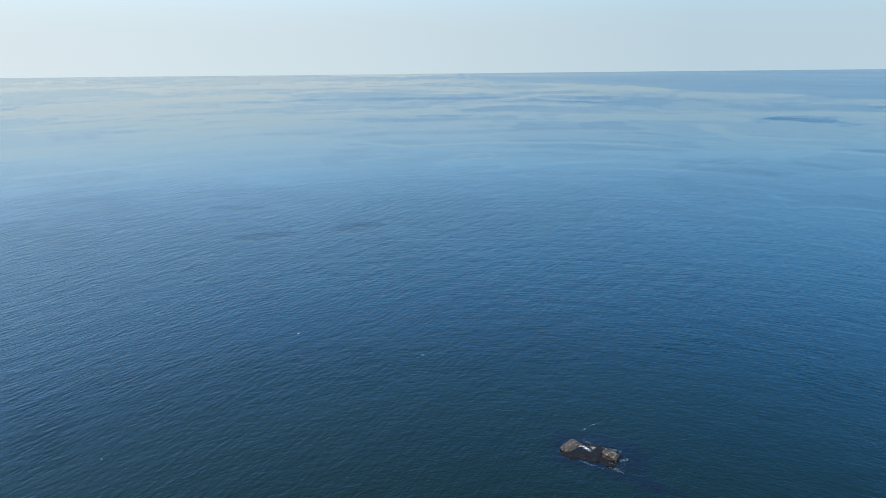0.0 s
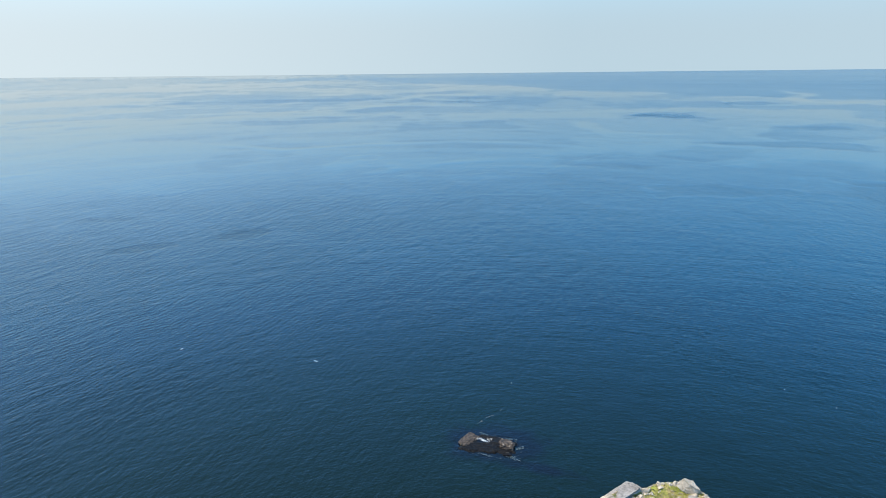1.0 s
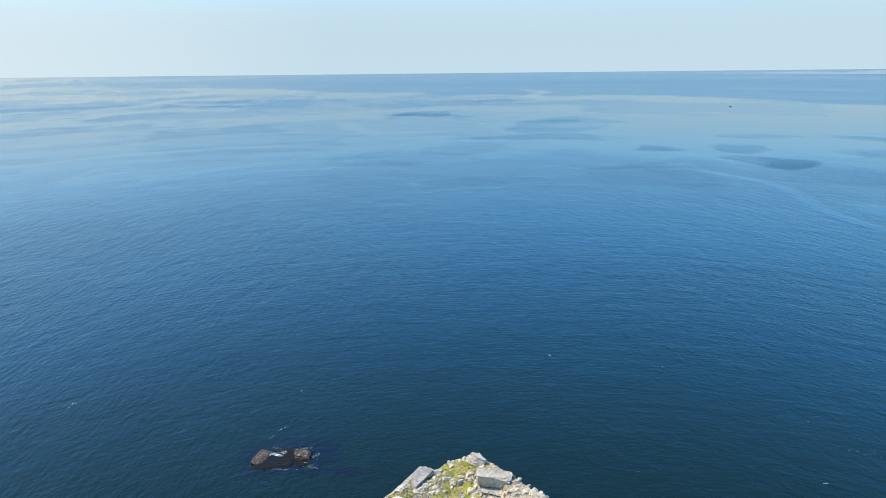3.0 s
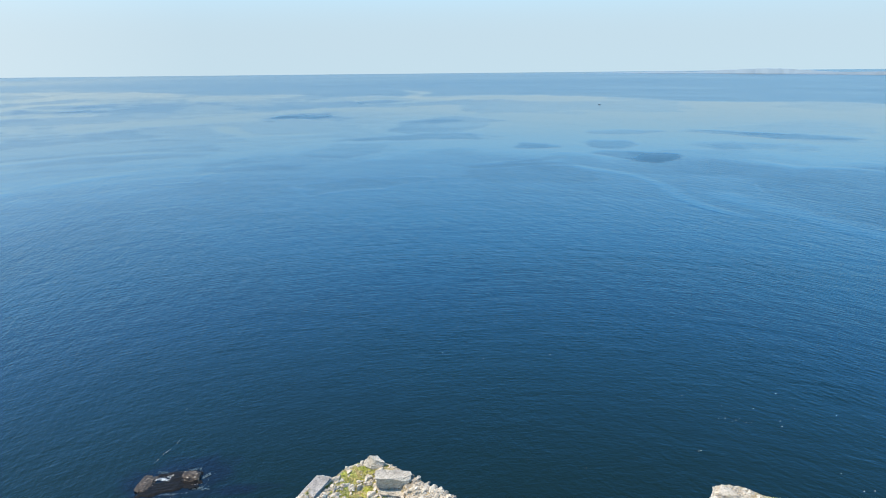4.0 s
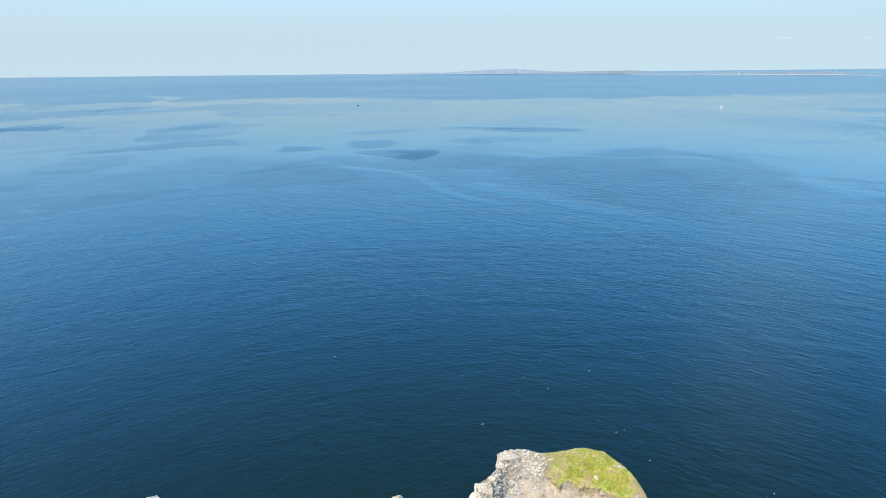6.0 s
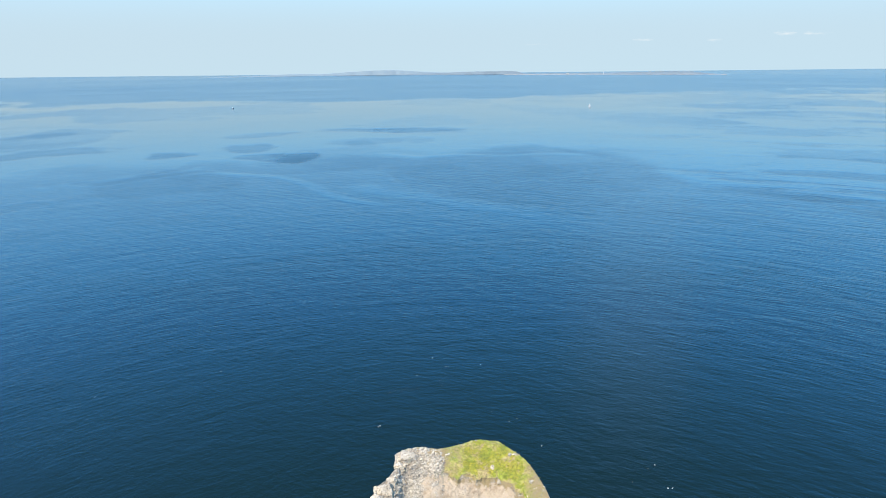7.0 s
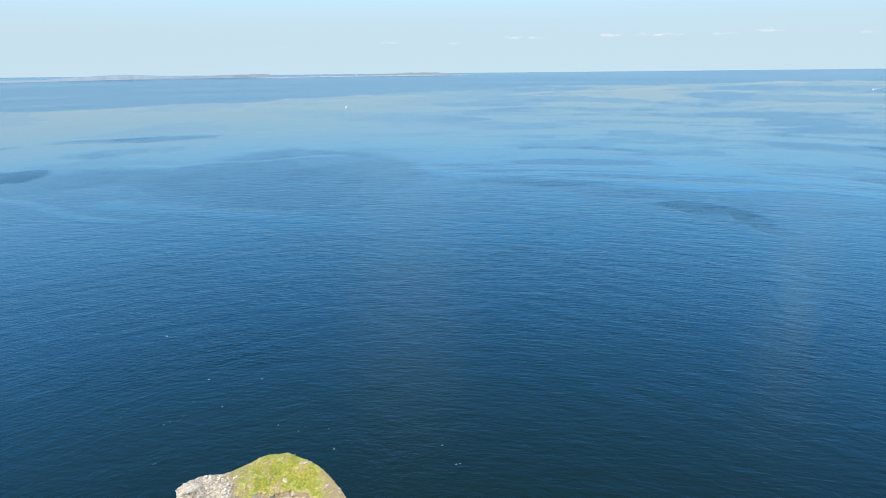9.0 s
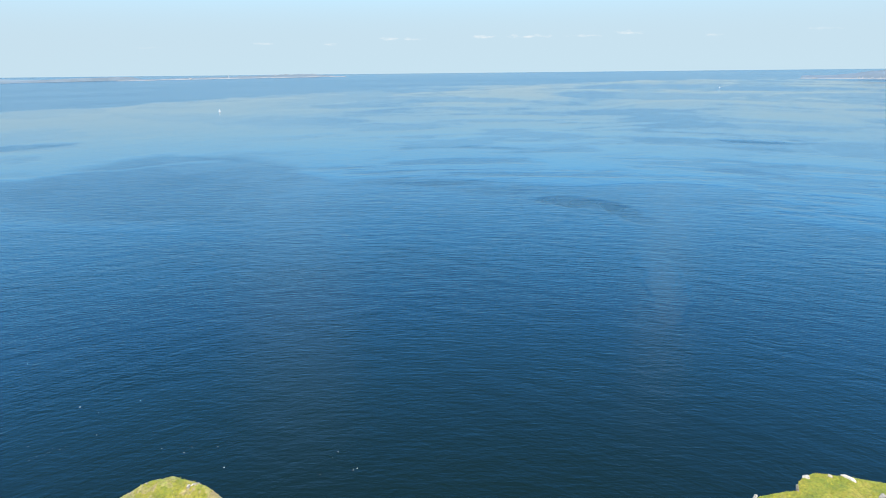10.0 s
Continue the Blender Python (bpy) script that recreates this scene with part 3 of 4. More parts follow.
# ---------------------------------------------------------------- headlands
class Headland:
    """Land seen from an eye: its rim by heading and depression, falling inwards by a profile."""

    def __init__(self, eye, rim, top, profile, relief, seed, turf, scarp):
        self.eye, self.top, self.seed = Vector(eye), top, seed
        self.rim_az = np.array([p[0] for p in rim][::-1])
        self.rim_dep = np.array([p[1] for p in rim][::-1])
        self.profile, self.relief, self.turf, self.scarp = profile, relief, turf, scarp
        self.az0, self.az1 = self.rim_az[0], self.rim_az[-1]

    def rim_r(self, az):
        dep = np.interp(az, self.rim_az, self.rim_dep)
        return (self.eye.z - self.top) / np.tan(np.radians(dep))

    def height(self, az, s):
        r = self.rim_r(az) - s
        x, y = -np.sin(np.radians(az)) * r, np.cos(np.radians(az)) * r
        n = fbm(x / 3.2, y / 3.2, 5, self.seed, 0.55) * self.relief
        # broken beds of rock where no turf covers them
        bare = 1 - np.clip(self.turf(az, s), 0, 1)
        beds = fbm(x / 1.1, y / 1.1, 4, self.seed + 50, 0.6)
        beds = 0.55 * (np.round(beds * 5) / 5) + 0.45 * beds
        n = n + 0.5 * self.relief * bare * beds
        return self.top - self.profile(s) + n * smooth(-0.2, 1.2, s) - 0.08 * self.relief - self.scarp(az, s)

    def place(self, az, dep):
        """The point of the ground at a heading and depression from the eye."""
        s = np.linspace(0, 20, 800)
        r, z = self.rim_r(az) - s, self.height(np.full(800, az), s)
        d = np.degrees(np.arctan2(self.eye.z - z, r))
        i = int(np.argmax(d >= dep)) if (d >= dep).any() else 799
        a = radians(az)
        return Vector((self.eye.x - math.sin(a) * r[i], self.eye.y + math.cos(a) * r[i], z[i]))

    def build(self, name, label, earth, depth=16.0, step=0.10):
        az = np.arange(self.az0, self.az1, step)
        s = np.concatenate([np.linspace(depth, 0.0, 120), [-0.15, -0.4, -0.8, -1.2, -1.8, -2.2, -3.0, -3.2, -4.2, -4.5, -6, -7, -9]])
        drop = np.concatenate([np.zeros(120), [0.2, 0.7, 1.8, 4, 9, 14, 22, 30, 42, 55, 72, 90, self.top + 4]])
        A, S = np.meshgrid(az, s)
        D = np.repeat(drop[:, None], len(az), axis=1)
        r = self.rim_r(A) - S
        r = r + 0.25 * fbm(A * 1.5, np.zeros_like(A), 4, self.seed + 9) * smooth(4, 0, S)
        z = self.height(A, np.maximum(S, 0)) - D
        r = r + np.where(D > 0, fbm(A * 0.7, z / 2.5, 4, self.seed + 21) * np.minimum(D * 0.15, 1.6), 0)
        x = self.eye.x - np.sin(np.radians(A)) * r
        y = self.eye.y + np.cos(np.radians(A)) * r
        me = grid_mesh(name, np.stack([x, y, z], axis=-1), MAT_LAND)
        set_attribute(me, "turf", np.where(D > 0.5, 0, self.turf(A, S)))
        set_attribute(me, "earth", np.where(D > 0.5, 0, earth(A, S)))
        return tagged(new(name, me), label, "headland", kind="structure")


def block_dip(a, s):
    """A hollow under the great block, where the beds below it show."""
    return 1.5 * np.exp(-((a + 5.2) / 2.0) ** 2) * smooth(2.4, 3.4, s)


HEAD_A = Headland((0.83, 2.01, 158.65),
                  [(11.94, 43.58), (7.77, 37.67), (7.06, 37.35), (5.66, 36.71), (4.43, 36.17), (3.57, 35.61), (1.10, 35.12), (-0.02, 34.56),
                   (-1.60, 34.25), (-3.13, 34.33), (-4.55, 34.78), (-5.97, 35.40), (-7.30, 36.02), (-8.06, 36.42),
                   (-9.50, 36.85), (-10.50, 37.25), (-13.6, 43.60)], 101.0, lambda s: 0.22 * s + 0.010 * s * s, 0.7, 100,
                  lambda a, s: 1.0 - 0.25 * smooth(3.0, 7, a) - 0.55 * smooth(-2.5, -5.5, a) - 0.35 * smooth(0.7, 0.0, s) - 0.06, block_dip)


def turf_edge(a):
    """How far in from the rim the turf of the grassy headland reaches before it breaks off."""
    a = np.asarray(a, float)
    return 6.4 * smooth(-37.0, -42.5, a) + 0.9 * fbm(a * 0.9, 0 * a, 4, 260) + 0.22 * fbm(a * 3.1, 0 * a, 3, 264)


def turf_b(a, s):
    return 0.98 * smooth(1.6, -0.8, s - turf_edge(a)) * smooth(-36.3, -42.8, a) - 0.42 * smooth(-47.6, -49.6, a) + 0.17 * smooth(-40.5, -38.5, a) + 0.04 \
        + 0.5 * np.exp(-((a + 37.3) / 0.55) ** 2 - ((s - 1.3) / 1.0) ** 2)


HEAD_B = Headland((1.67, 3.44, 157.30),
                  [(-28.59, 43.59), (-31.86, 37.68), (-32.76, 37.00), (-33.34, 36.17), (-34.26, 35.77), (-34.99, 35.11), (-35.35, 34.56),
                   (-35.62, 33.73), (-36.37, 33.42), (-37.77, 33.40), (-39.17, 33.59), (-40.59, 33.45), (-42.00, 33.15),
                   (-42.68, 32.93), (-43.69, 32.79), (-45.37, 32.91), (-46.91, 33.59), (-48.10, 34.18), (-49.19, 35.23),
                   (-50.26, 36.35), (-50.85, 37.18), (-51.35, 37.92), (-54.41, 43.59)], 101.0,
                  lambda s: 0.10 * s + 0.026 * s * s, 0.55, 200, turf_b,
                  lambda a, s: 0.6 * smooth(0.0, 0.6, s - np.maximum(turf_edge(a), 4.6)) * smooth(-38.0, -40.0, a) * smooth(-51.5, -49.0, a))
HEAD_C = Headland((1.86, 3.14, 157.04),
                  [(-94.86, 39.62), (-98.28, 34.74), (-99.81, 34.04), (-101.50, 33.25), (-102.95, 32.69), (-102.99, 31.98),
                   (-103.83, 31.19), (-104.97, 30.94), (-106.35, 30.70), (-108.28, 30.42), (-108.95, 30.32), (-111.52, 29.86),
                   (-114.24, 29.57), (-124.81, 29.25)], 102.0, lambda s: 0.05 * s, 0.35, 300,
                  lambda a, s: 1.3 + 0 * s, lambda a, s: 0.0 * s)

HEAD_A.build("ground_rocky_headland", "rocky headland with thin yellow-green turf", lambda a, s: -0.35 + 0 * s)
HEAD_B.build("ground_grassy_headland", "headland with a grassy dome, bare pale earth and rubble",
             lambda a, s: 1.2 * smooth(-37.0, -39.0, a) * smooth(-0.2, 0.8, s - np.maximum(turf_edge(a), 4.6)))
HEAD_C.build("ground_clifftop", "bright green clifftop with yellow flowers", lambda a, s: 0.0 * s)


def turf_lip(head, name, label, a0, a1, edge):
    """A mat of turf that overhangs the bare scarp below it."""
    az = np.arange(a1, a0, 0.05)
    e = edge(az) + 0.10 * fbm(az * 4, 0 * az, 3, 281)
    torn = 0.6 + 0.7 * fbm(az * 2.3, 0 * az, 4, 283)
    r0, h = head.rim_r(az), head.height(az, e - 0.25)
    rows = []
    for out, up in ((-1.1, -0.10), (-0.5, 0.05), (-0.1, 0.09), (0.14, 0.05), (0.22, -0.04), (0.20, -0.14), (0.06, -0.26), (-0.15, -0.60)):
        keep = np.clip(torn, 0.45, 1.0)
        r = r0 - (e + out * (keep if out > 0 else 1))
        z = (head.height(az, e + out) if out < -0.4 else h) + up * keep + 0.04 * fbm(az * 6, 0 * az + out * 9, 3, 285)
        rows.append(np.stack([head.eye.x - np.sin(np.radians(az)) * r, head.eye.y + np.cos(np.radians(az)) * r, z], axis=-1))
    me = grid_mesh(name, np.stack(rows), MAT_LAND)
    set_attribute(me, "turf", np.repeat(np.array([1.0, 1.0, 0.95, 0.85, 0.7, 0.45, 0.1, 0.0])[:, None], len(az), axis=1))
    set_attribute(me, "earth", np.repeat(np.array([0, 0, 0, 0, 0.1, 0.5, 1.0, 1.2])[:, None], len(az), axis=1))
    return tagged(new(name, me), label, "turf", kind="stuff")


turf_lip(HEAD_B, "turf_edge", "ragged brown turf edge overhanging a bare earth scarp", -40.0, -50.2, lambda a: np.maximum(turf_edge(a), 4.6))


# ---------------------------------------------------------------- boulders and stones
def rock_bm(size, seed, cuts=3, rough=0.10, layers=0.0, taper=0.12, chip=0.31):
    """A broken block of bedded stone, its base at z = 0."""
    rnd = random.Random(seed)
    bm = bmesh.new()
    bmesh.ops.create_cube(bm, size=1.0)
    bmesh.ops.subdivide_edges(bm, edges=bm.edges[:], cuts=cuts, use_grid_fill=True)
    off = Vector((rnd.uniform(-50, 50), rnd.uniform(-50, 50), rnd.uniform(-50, 50)))
    shear = rnd.uniform(-0.18, 0.18), rnd.uniform(-0.18, 0.18)
    cut = [(Vector((rnd.uniform(-1, 1), rnd.uniform(-1, 1), rnd.uniform(-0.3, 1))).normalized(), rnd.uniform(chip, chip + 0.2)) for _ in range(6)]
    for v in bm.verts:
        c = v.co
        for n, d in cut:
            over = c.dot(n) - d
            if over > 0:
                c -= n * over * 0.96
        k = 1 - taper * (c.z + 0.5)
        c.x, c.y = c.x * k + shear[0] * c.z, c.y * k + shear[1] * c.z
        c += noise.noise_vector(c * 2.1 + off) * rough * 0.7 + noise.noise_vector(c * 6.3 + off) * rough * 0.55
        if layers:
            c.x += layers * noise.noise(Vector((off.x, 0, round(c.z * 7) * 1.7)))
            c.y += layers * noise.noise(Vector((0, off.y, round(c.z * 7) * 2.3)))
        v.co = Vector((c.x * size[0], c.y * size[1], (c.z + 0.5) * size[2]))
    return bm


def boulder(name, label, at, size, turn=(0, 0, 0), seed=1, sink=0.2, group="", mat=None, cuts=4, layers=0.06, rough=0.08, chip=0.31):
    bm = rock_bm(size, seed, cuts, rough, layers, 0.12, chip)
    me = bpy.data.meshes.new(name)
    bm.to_mesh(me)
    bm.free()
    me.materials.append(mat or MAT_ROCK)
    ob = new(name, me)
    ob.matrix_world = pose(at.x, at.y, at.z - sink * size[2], *turn)
    return tagged(ob, label, "boulder", group)


def stones(parent, head, spots, seed, lie=0.0):
    """Loose stones of a few shared shapes, children of their headland."""
    rnd = random.Random(seed)
    shapes = []
    for k in range(7):
        bm = rock_bm((1.15, rnd.uniform(0.35, 0.8), rnd.uniform(0.2, 0.45)), seed + k, 1, 0.05, 0, 0.25, 0.30)
        me = bpy.data.meshes.new("stone")
        bm.to_mesh(me)
        bm.free()
        me.materials.append(MAT_ROCK)
        shapes.append(me)
    for az, dep, size in spots:
        at = head.place(az, dep)
        ob = new("stone", rnd.choice(shapes))
        ob.parent = parent
        ob.matrix_world = pose(at.x, at.y, at.z - 0.12 * size, rnd.uniform(-22, 22), rnd.uniform(-22, 22), lie + rnd.gauss(0, 28)) @ Matrix.Scale(size, 4)


def lie_on(head, spots):
    """The points of the ground at headings and distances in from the rim."""
    a, q = np.array([p[0] for p in spots]), np.array([p[1] for p in spots])
    r, z = head.rim_r(a) - q, head.height(a, q)
    x, y = head.eye.x - np.sin(np.radians(a)) * r, head.eye.y + np.cos(np.radians(a)) * r
    return [tuple(map(float, p)) for p in zip(x, y, z)]


def scatter(rnd, count, heading, inward, size, keep, seed, scale):
    """Random spots for stones, thinned to drifts by a noise."""
    spots = [(heading(rnd), inward(rnd), size(rnd)) for _ in range(count)]
    drift = fbm(np.array([p[0] for p in spots]) / scale, np.array([p[1] for p in spots]) / scale, 3, seed)
    return [p for p, d in zip(spots, drift) if d > keep(p[0])]


def rubble(name, label, head, spots, seed, lie=0.0):
    """Stones too small to count, joined into one sheet."""
    rnd = random.Random(seed)
    shapes = []
    for k in range(9):
        bm = rock_bm((1.2, rnd.uniform(0.4, 0.9), rnd.uniform(0.2, 0.5)), seed + k, 1, 0.05, 0, 0.25, 0.30)
        bm.verts.index_update()
        shapes.append(([v.co.copy() for v in bm.verts], [[v.index for v in f.verts] for f in bm.faces]))
        bm.free()
    verts, faces = [], []
    for (az, inward, size), (x, y, z) in zip(spots, lie_on(head, [q[:2] for q in spots])):
        m = pose(x, y, z - 0.1 * size, rnd.uniform(-25, 25), rnd.uniform(-25, 25), lie + rnd.gauss(0, 30)) @ Matrix.Scale(size, 4)
        vs, fs = rnd.choice(shapes)
        i = len(verts)
        verts += [tuple(m @ v) for v in vs]
        faces += [[i + q for q in f] for f in fs]
    return tagged(new(name, mesh_from(name, verts, faces, MAT_RUBBLE, False)), label, "rubble", kind="stuff")


GROUND = {o.name: o for o in scene.objects if o.type == "MESH"}
ROCKY, GRASSY = GROUND["ground_rocky_headland"], GROUND["ground_grassy_headland"]

# the great bedded block: a thick capping slab over thinner broken beds, undercut
block = tagged(new("stone_outcrop"), "great pale block of bedded stone, undercut, on the headland's crest", "rock outcrop")
block.matrix_world = pose(7.05, 80.98, 99.75)
for name, size, loc, rot, seed, lean in (
        ("cap_slab", (4.2, 2.05, 1.75), (-0.15, 0.95, 0.25), (-1, 7, -2), 26, -0.20),
        ("upper_bed", (3.3, 1.9, 0.40), (0.25, 1.25, -0.14), (2, 5, 3), 12, 0.0),
        ("middle_bed", (4.2, 2.5, 0.42), (0.25, 0.85, -0.55), (1, 5, -9), 15, -0.04),
        ("lower_bed", (3.9, 2.4, 0.5), (0.85, 1.10, -0.95), (2, 4, -4), 13, 0.0),
        ("foot_bed", (4.2, 3.0, 1.0), (0.8, 0.55, -1.95), (3, 4, 8), 14, 0.0)):
    p = part(name, rock_bm(size, seed, 17, 0.055, 0.04, lean, 0.54), MAT_ROCK, block)
    p.matrix_local = pose(*loc, *rot)

SLABS = (22, 44)
for az, dep, size, turn, seed, label in (
        (-2.50, 34.66, (2.8, 1.8, 1.6), (2, 24, -10), 21, "tilted pale block perched on the crest"),
        (3.20, 35.76, (4.0, 2.4, 0.45), (-1, -8, 52), 22, "broad grey slab tipped towards the sea"),
        (2.15, 35.48, (2.0, 1.3, 0.40), (0, -7, 52), 44, "small grey slab tipped towards the sea"),
        (1.21, 35.43, (1.7, 0.9, 0.8), (0, 0, 25), 23, "pale weathered boulder in turf"),
        (-0.02, 34.73, (0.9, 0.7, 0.8), (0, 0, 10), 24, "small pale boulder on the rim"),
        (-1.03, 34.58, (0.8, 0.6, 0.5), (0, 0, 40), 25, "small pale boulder on the rim"),
        (-1.07, 36.28, (1.1, 0.9, 1.5), (6, 0, 12), 26, "upright pale boulder in turf"),
        (2.55, 36.68, (1.2, 1.0, 1.0), (0, 12, 30), 27, "grey boulder with a dark underside"),
        (3.45, 36.98, (1.9, 1.1, 0.8), (0, -8, -20), 28, "pale flat boulder in turf"),
        (4.99, 36.58, (1.5, 1.0, 0.7), (0, -14, 15), 29, "pale boulder on the sloping rim"),
        (5.39, 37.38, (2.3, 1.4, 1.0), (4, -14, -10), 30, "large pale boulder on the sloping rim"),
        (-7.64, 36.69, (1.5, 1.2, 1.0), (0, 14, 20), 31, "pale boulder on the sloping rim"),
        (-6.84, 36.39, (1.2, 0.9, 0.8), (0, 10, -30), 32, "pale boulder beside the great block"),
        (-1.87, 35.98, (1.5, 0.9, 0.6), (0, 6, 5), 33, "pale flat boulder in turf"),
        (1.76, 37.08, (1.0, 0.8, 0.7), (0, 0, 60), 34, "grey boulder in turf"),
        (0.52, 36.98, (1.2, 0.8, 0.6), (0, 5, 35), 35, "pale boulder in turf"),
        (-6.15, 37.39, (1.8, 1.4, 1.1), (0, 8, -15), 36, "pale boulder below the great block"),
        (-2.17, 36.78, (1.6, 1.1, 0.8), (5, 0, 20), 37, "pale boulder below the great block"),
        (6.28, 37.68, (1.6, 1.1, 0.9), (0, -12, 40), 38, "pale boulder on the sloping rim"),
        (4.20, 36.53, (1.1, 0.8, 0.6), (0, -6, 0), 39, "pale boulder on the sloping rim"),
        (-8.33, 36.75, (1.3, 1.0, 0.9), (0, 12, 15), 40, "pale boulder on the sloping rim"),
        (-9.3, 37.0, (1.4, 1.1, 0.9), (0, 12, -25), 41, "pale boulder on the sloping rim"),
        (-8.8, 37.3, (1.7, 1.2, 1.0), (0, 10, 40), 42, "pale boulder below the rim"),
        (-10.1, 37.35, (1.2, 1.0, 0.9), (0, 14, 10), 43, "pale boulder on the sloping rim")):
    if seed > 22 and seed not in SLABS:
        size = tuple(0.76 * k for k in size)
    boulder("boulder", label, HEAD_A.place(az, dep), size, (turn[0], turn[1], turn[2]), seed, 0.45 if seed in SLABS else 0.02 if seed == 21 else 0.36, "boulders on the rocky headland",
            MAT_GREY if seed in SLABS else None, 9 if seed in SLABS else 7, 0.08, 0.03 if seed in SLABS else 0.06, 0.52 if seed in SLABS else 0.31)

rnd = random.Random(5)
spots = []
for _ in range(400):
    az = rnd.uniform(-9.5, 8.0)
    rim = float(np.interp(az, HEAD_A.rim_az, HEAD_A.rim_dep))
    dep = rim + 0.08 + rnd.random() ** 1.3 * 3.2
    if -3.0 < az < 5.0 and dep > rim + 0.35 and rnd.random() < 0.6:
        continue
    spots.append((az, dep, 0.20 + 0.8 * rnd.random() ** 3 + (0.10 if dep < rim + 0.5 else 0)))
stones(ROCKY, HEAD_A, spots, 60, 30.0)
spots = scatter(rnd, 5200, lambda r: r.uniform(-11, 9.5), lambda r: r.random() ** 1.2 * 11, lambda r: 0.12 + 0.95 * r.random() ** 2.6,
                lambda a: -0.12 + 0.33 * math.exp(-((a - 1.2) / 3.6) ** 2) - 0.25 * max(0, min(1, (-5.5 - a) / 2)) + 0.22 * max(0, min(1, (a - 2.5) / 2)), 61, 1.6)
rubble("rubble", "grey stones strewn through thin turf", HEAD_A, spots, 160, 30.0)

for az, dep, size, turn, seed, label in (
        (-36.33, 34.13, (3.4, 2.6, 2.0), (8, 6, -38), 51, "pale broken crag at the corner of the rim"),
        (-35.48, 34.88, (1.4, 1.2, 1.2), (0, -8, -20), 52, "pale boulder on the rim"),
        (-33.80, 36.68, (2.8, 2.0, 2.0), (6, -10, -40), 53, "pale broken crag above a hollow"),
        (-34.79, 35.88, (1.6, 1.3, 0.9), (0, -8, -30), 54, "pale boulder on the rim"),
        (-37.72, 33.78, (1.8, 0.9, 0.6), (0, 0, -38), 55, "low pale ledge on the rim"),
        (-38.97, 36.38, (1.6, 0.8, 0.6), (0, 0, -30), 56, "dark-sided ledge of stone in rubble"),
        (-44.89, 34.88, (0.9, 0.7, 0.4), (0, 0, 10), 57, "small pale boulder in turf"),
        (-45.58, 35.98, (0.8, 0.6, 0.35), (0, 0, 40), 58, "small brownish boulder in turf"),
        # this stone takes the place of a burrow hole
        (-46.58, 33.93, (0.7, 0.5, 0.5), (0, 0, 0), 59, "small stone on the rim, standing in for a dark burrow hole"),
        (-47.18, 33.88, (1.1, 0.5, 0.3), (0, 10, -40), 60, "flat white stone on the rim"),
        (-33.15, 37.29, (2.2, 1.6, 1.4), (0, -12, -30), 61, "pale boulder on the rim"),
        (-48.86, 35.88, (0.7, 0.5, 0.4), (0, 10, 0), 62, "small pale stone in brown turf")):
    boulder("boulder", label, HEAD_B.place(az, dep), size, turn, seed, 0.6, "boulders on the grassy headland", None, 8, 0.10, 0.065)

spots = []
for _ in range(230):
    az = -33.0 - 7.0 * rnd.random() ** 1.1
    rim = float(np.interp(az, HEAD_B.rim_az, HEAD_B.rim_dep))
    dep = rim + 0.05 + rnd.random() ** 1.2 * 3.6
    spots.append((az, dep, 0.16 + 0.5 * rnd.random() ** 3))
for _ in range(60):
    az = rnd.uniform(-50.5, -41)
    dep = rnd.uniform(36.3, 38.2) if rnd.random() < 0.7 else float(np.interp(az, HEAD_B.rim_az, HEAD_B.rim_dep)) + 0.06
    spots.append((az, dep, 0.12 + 0.3 * rnd.random() ** 2))
stones(GRASSY, HEAD_B, spots, 80, 5.0)
spots = scatter(rnd, 4600, lambda r: -31.5 - 9.5 * r.random() ** 0.9, lambda r: r.random() * 12, lambda r: 0.10 + 0.5 * r.random() ** 3,
                lambda a: -0.18 + 0.60 * max(0, (-37.5 - a) / 3), 62, 1.2)
rubble("rubble", "grey frost-broken stones on the headland's corner", HEAD_B, spots, 170, 5.0)

for az, dep, size, turn, seed, label in (
        (-99.88, 34.13, (0.8, 0.35, 1.2), (0, 4, -10), 71, "upright white flagstone at the cliff edge"),
        (-103.01, 32.64, (0.6, 0.3, 1.5), (8, -6, -14), 72, "upright grey flagstone at the cliff edge"),
        (-103.51, 31.60, (1.2, 0.5, 0.6), (0, -16, -12), 73, "leaning white flagstone at the cliff edge"),
        (-105.16, 31.05, (0.8, 0.35, 0.55), (0, 8, -16), 74, "small white flagstone at the cliff edge"),
        (-106.50, 30.81, (2.6, 0.4, 0.55), (0, 9, -20), 75, "long white flagstone laid along the cliff edge"),
        (-108.94, 31.37, (1.3, 1.0, 0.8), (0, 0, 0), 76, "grey boulder in clifftop grass")):
    boulder("flagstone" if seed < 76 else "boulder", label, HEAD_C.place(az, dep), tuple(0.75 * k for k in size), (turn[0], turn[1], turn[2] - 100), seed, 0.15,
            "flagstones along the cliff edge", MAT_GREY if seed in (72, 76) else MAT_WHITE, 2, 0.0, 0.04)


# a rock tip between the two headlands, just in sight, placed and heightened to fit the camera's view
pinnacle = tagged(new("rock_pinnacle"), "pale rock tip between headlands on a made-up stack", "rock pinnacle")
pinnacle.matrix_world = pose(1.45 + 73.6 * math.sin(radians(24.7)), 3.2 + 73.6 * math.cos(radians(24.7)), -3.0, 0, 0, -20)
# the stack down to the sea is made up to carry the tip
bm = rock_bm((9.0, 7.0, 100.0), 97, 15, 0.035, 0.03, 0.62, 0.50)
head_z = max(v.co.z for v in bm.verts)
for v in bm.verts:
    v.co.z *= 104.0 / head_z
part("stack", bm, MAT_ROCK, pinnacle)


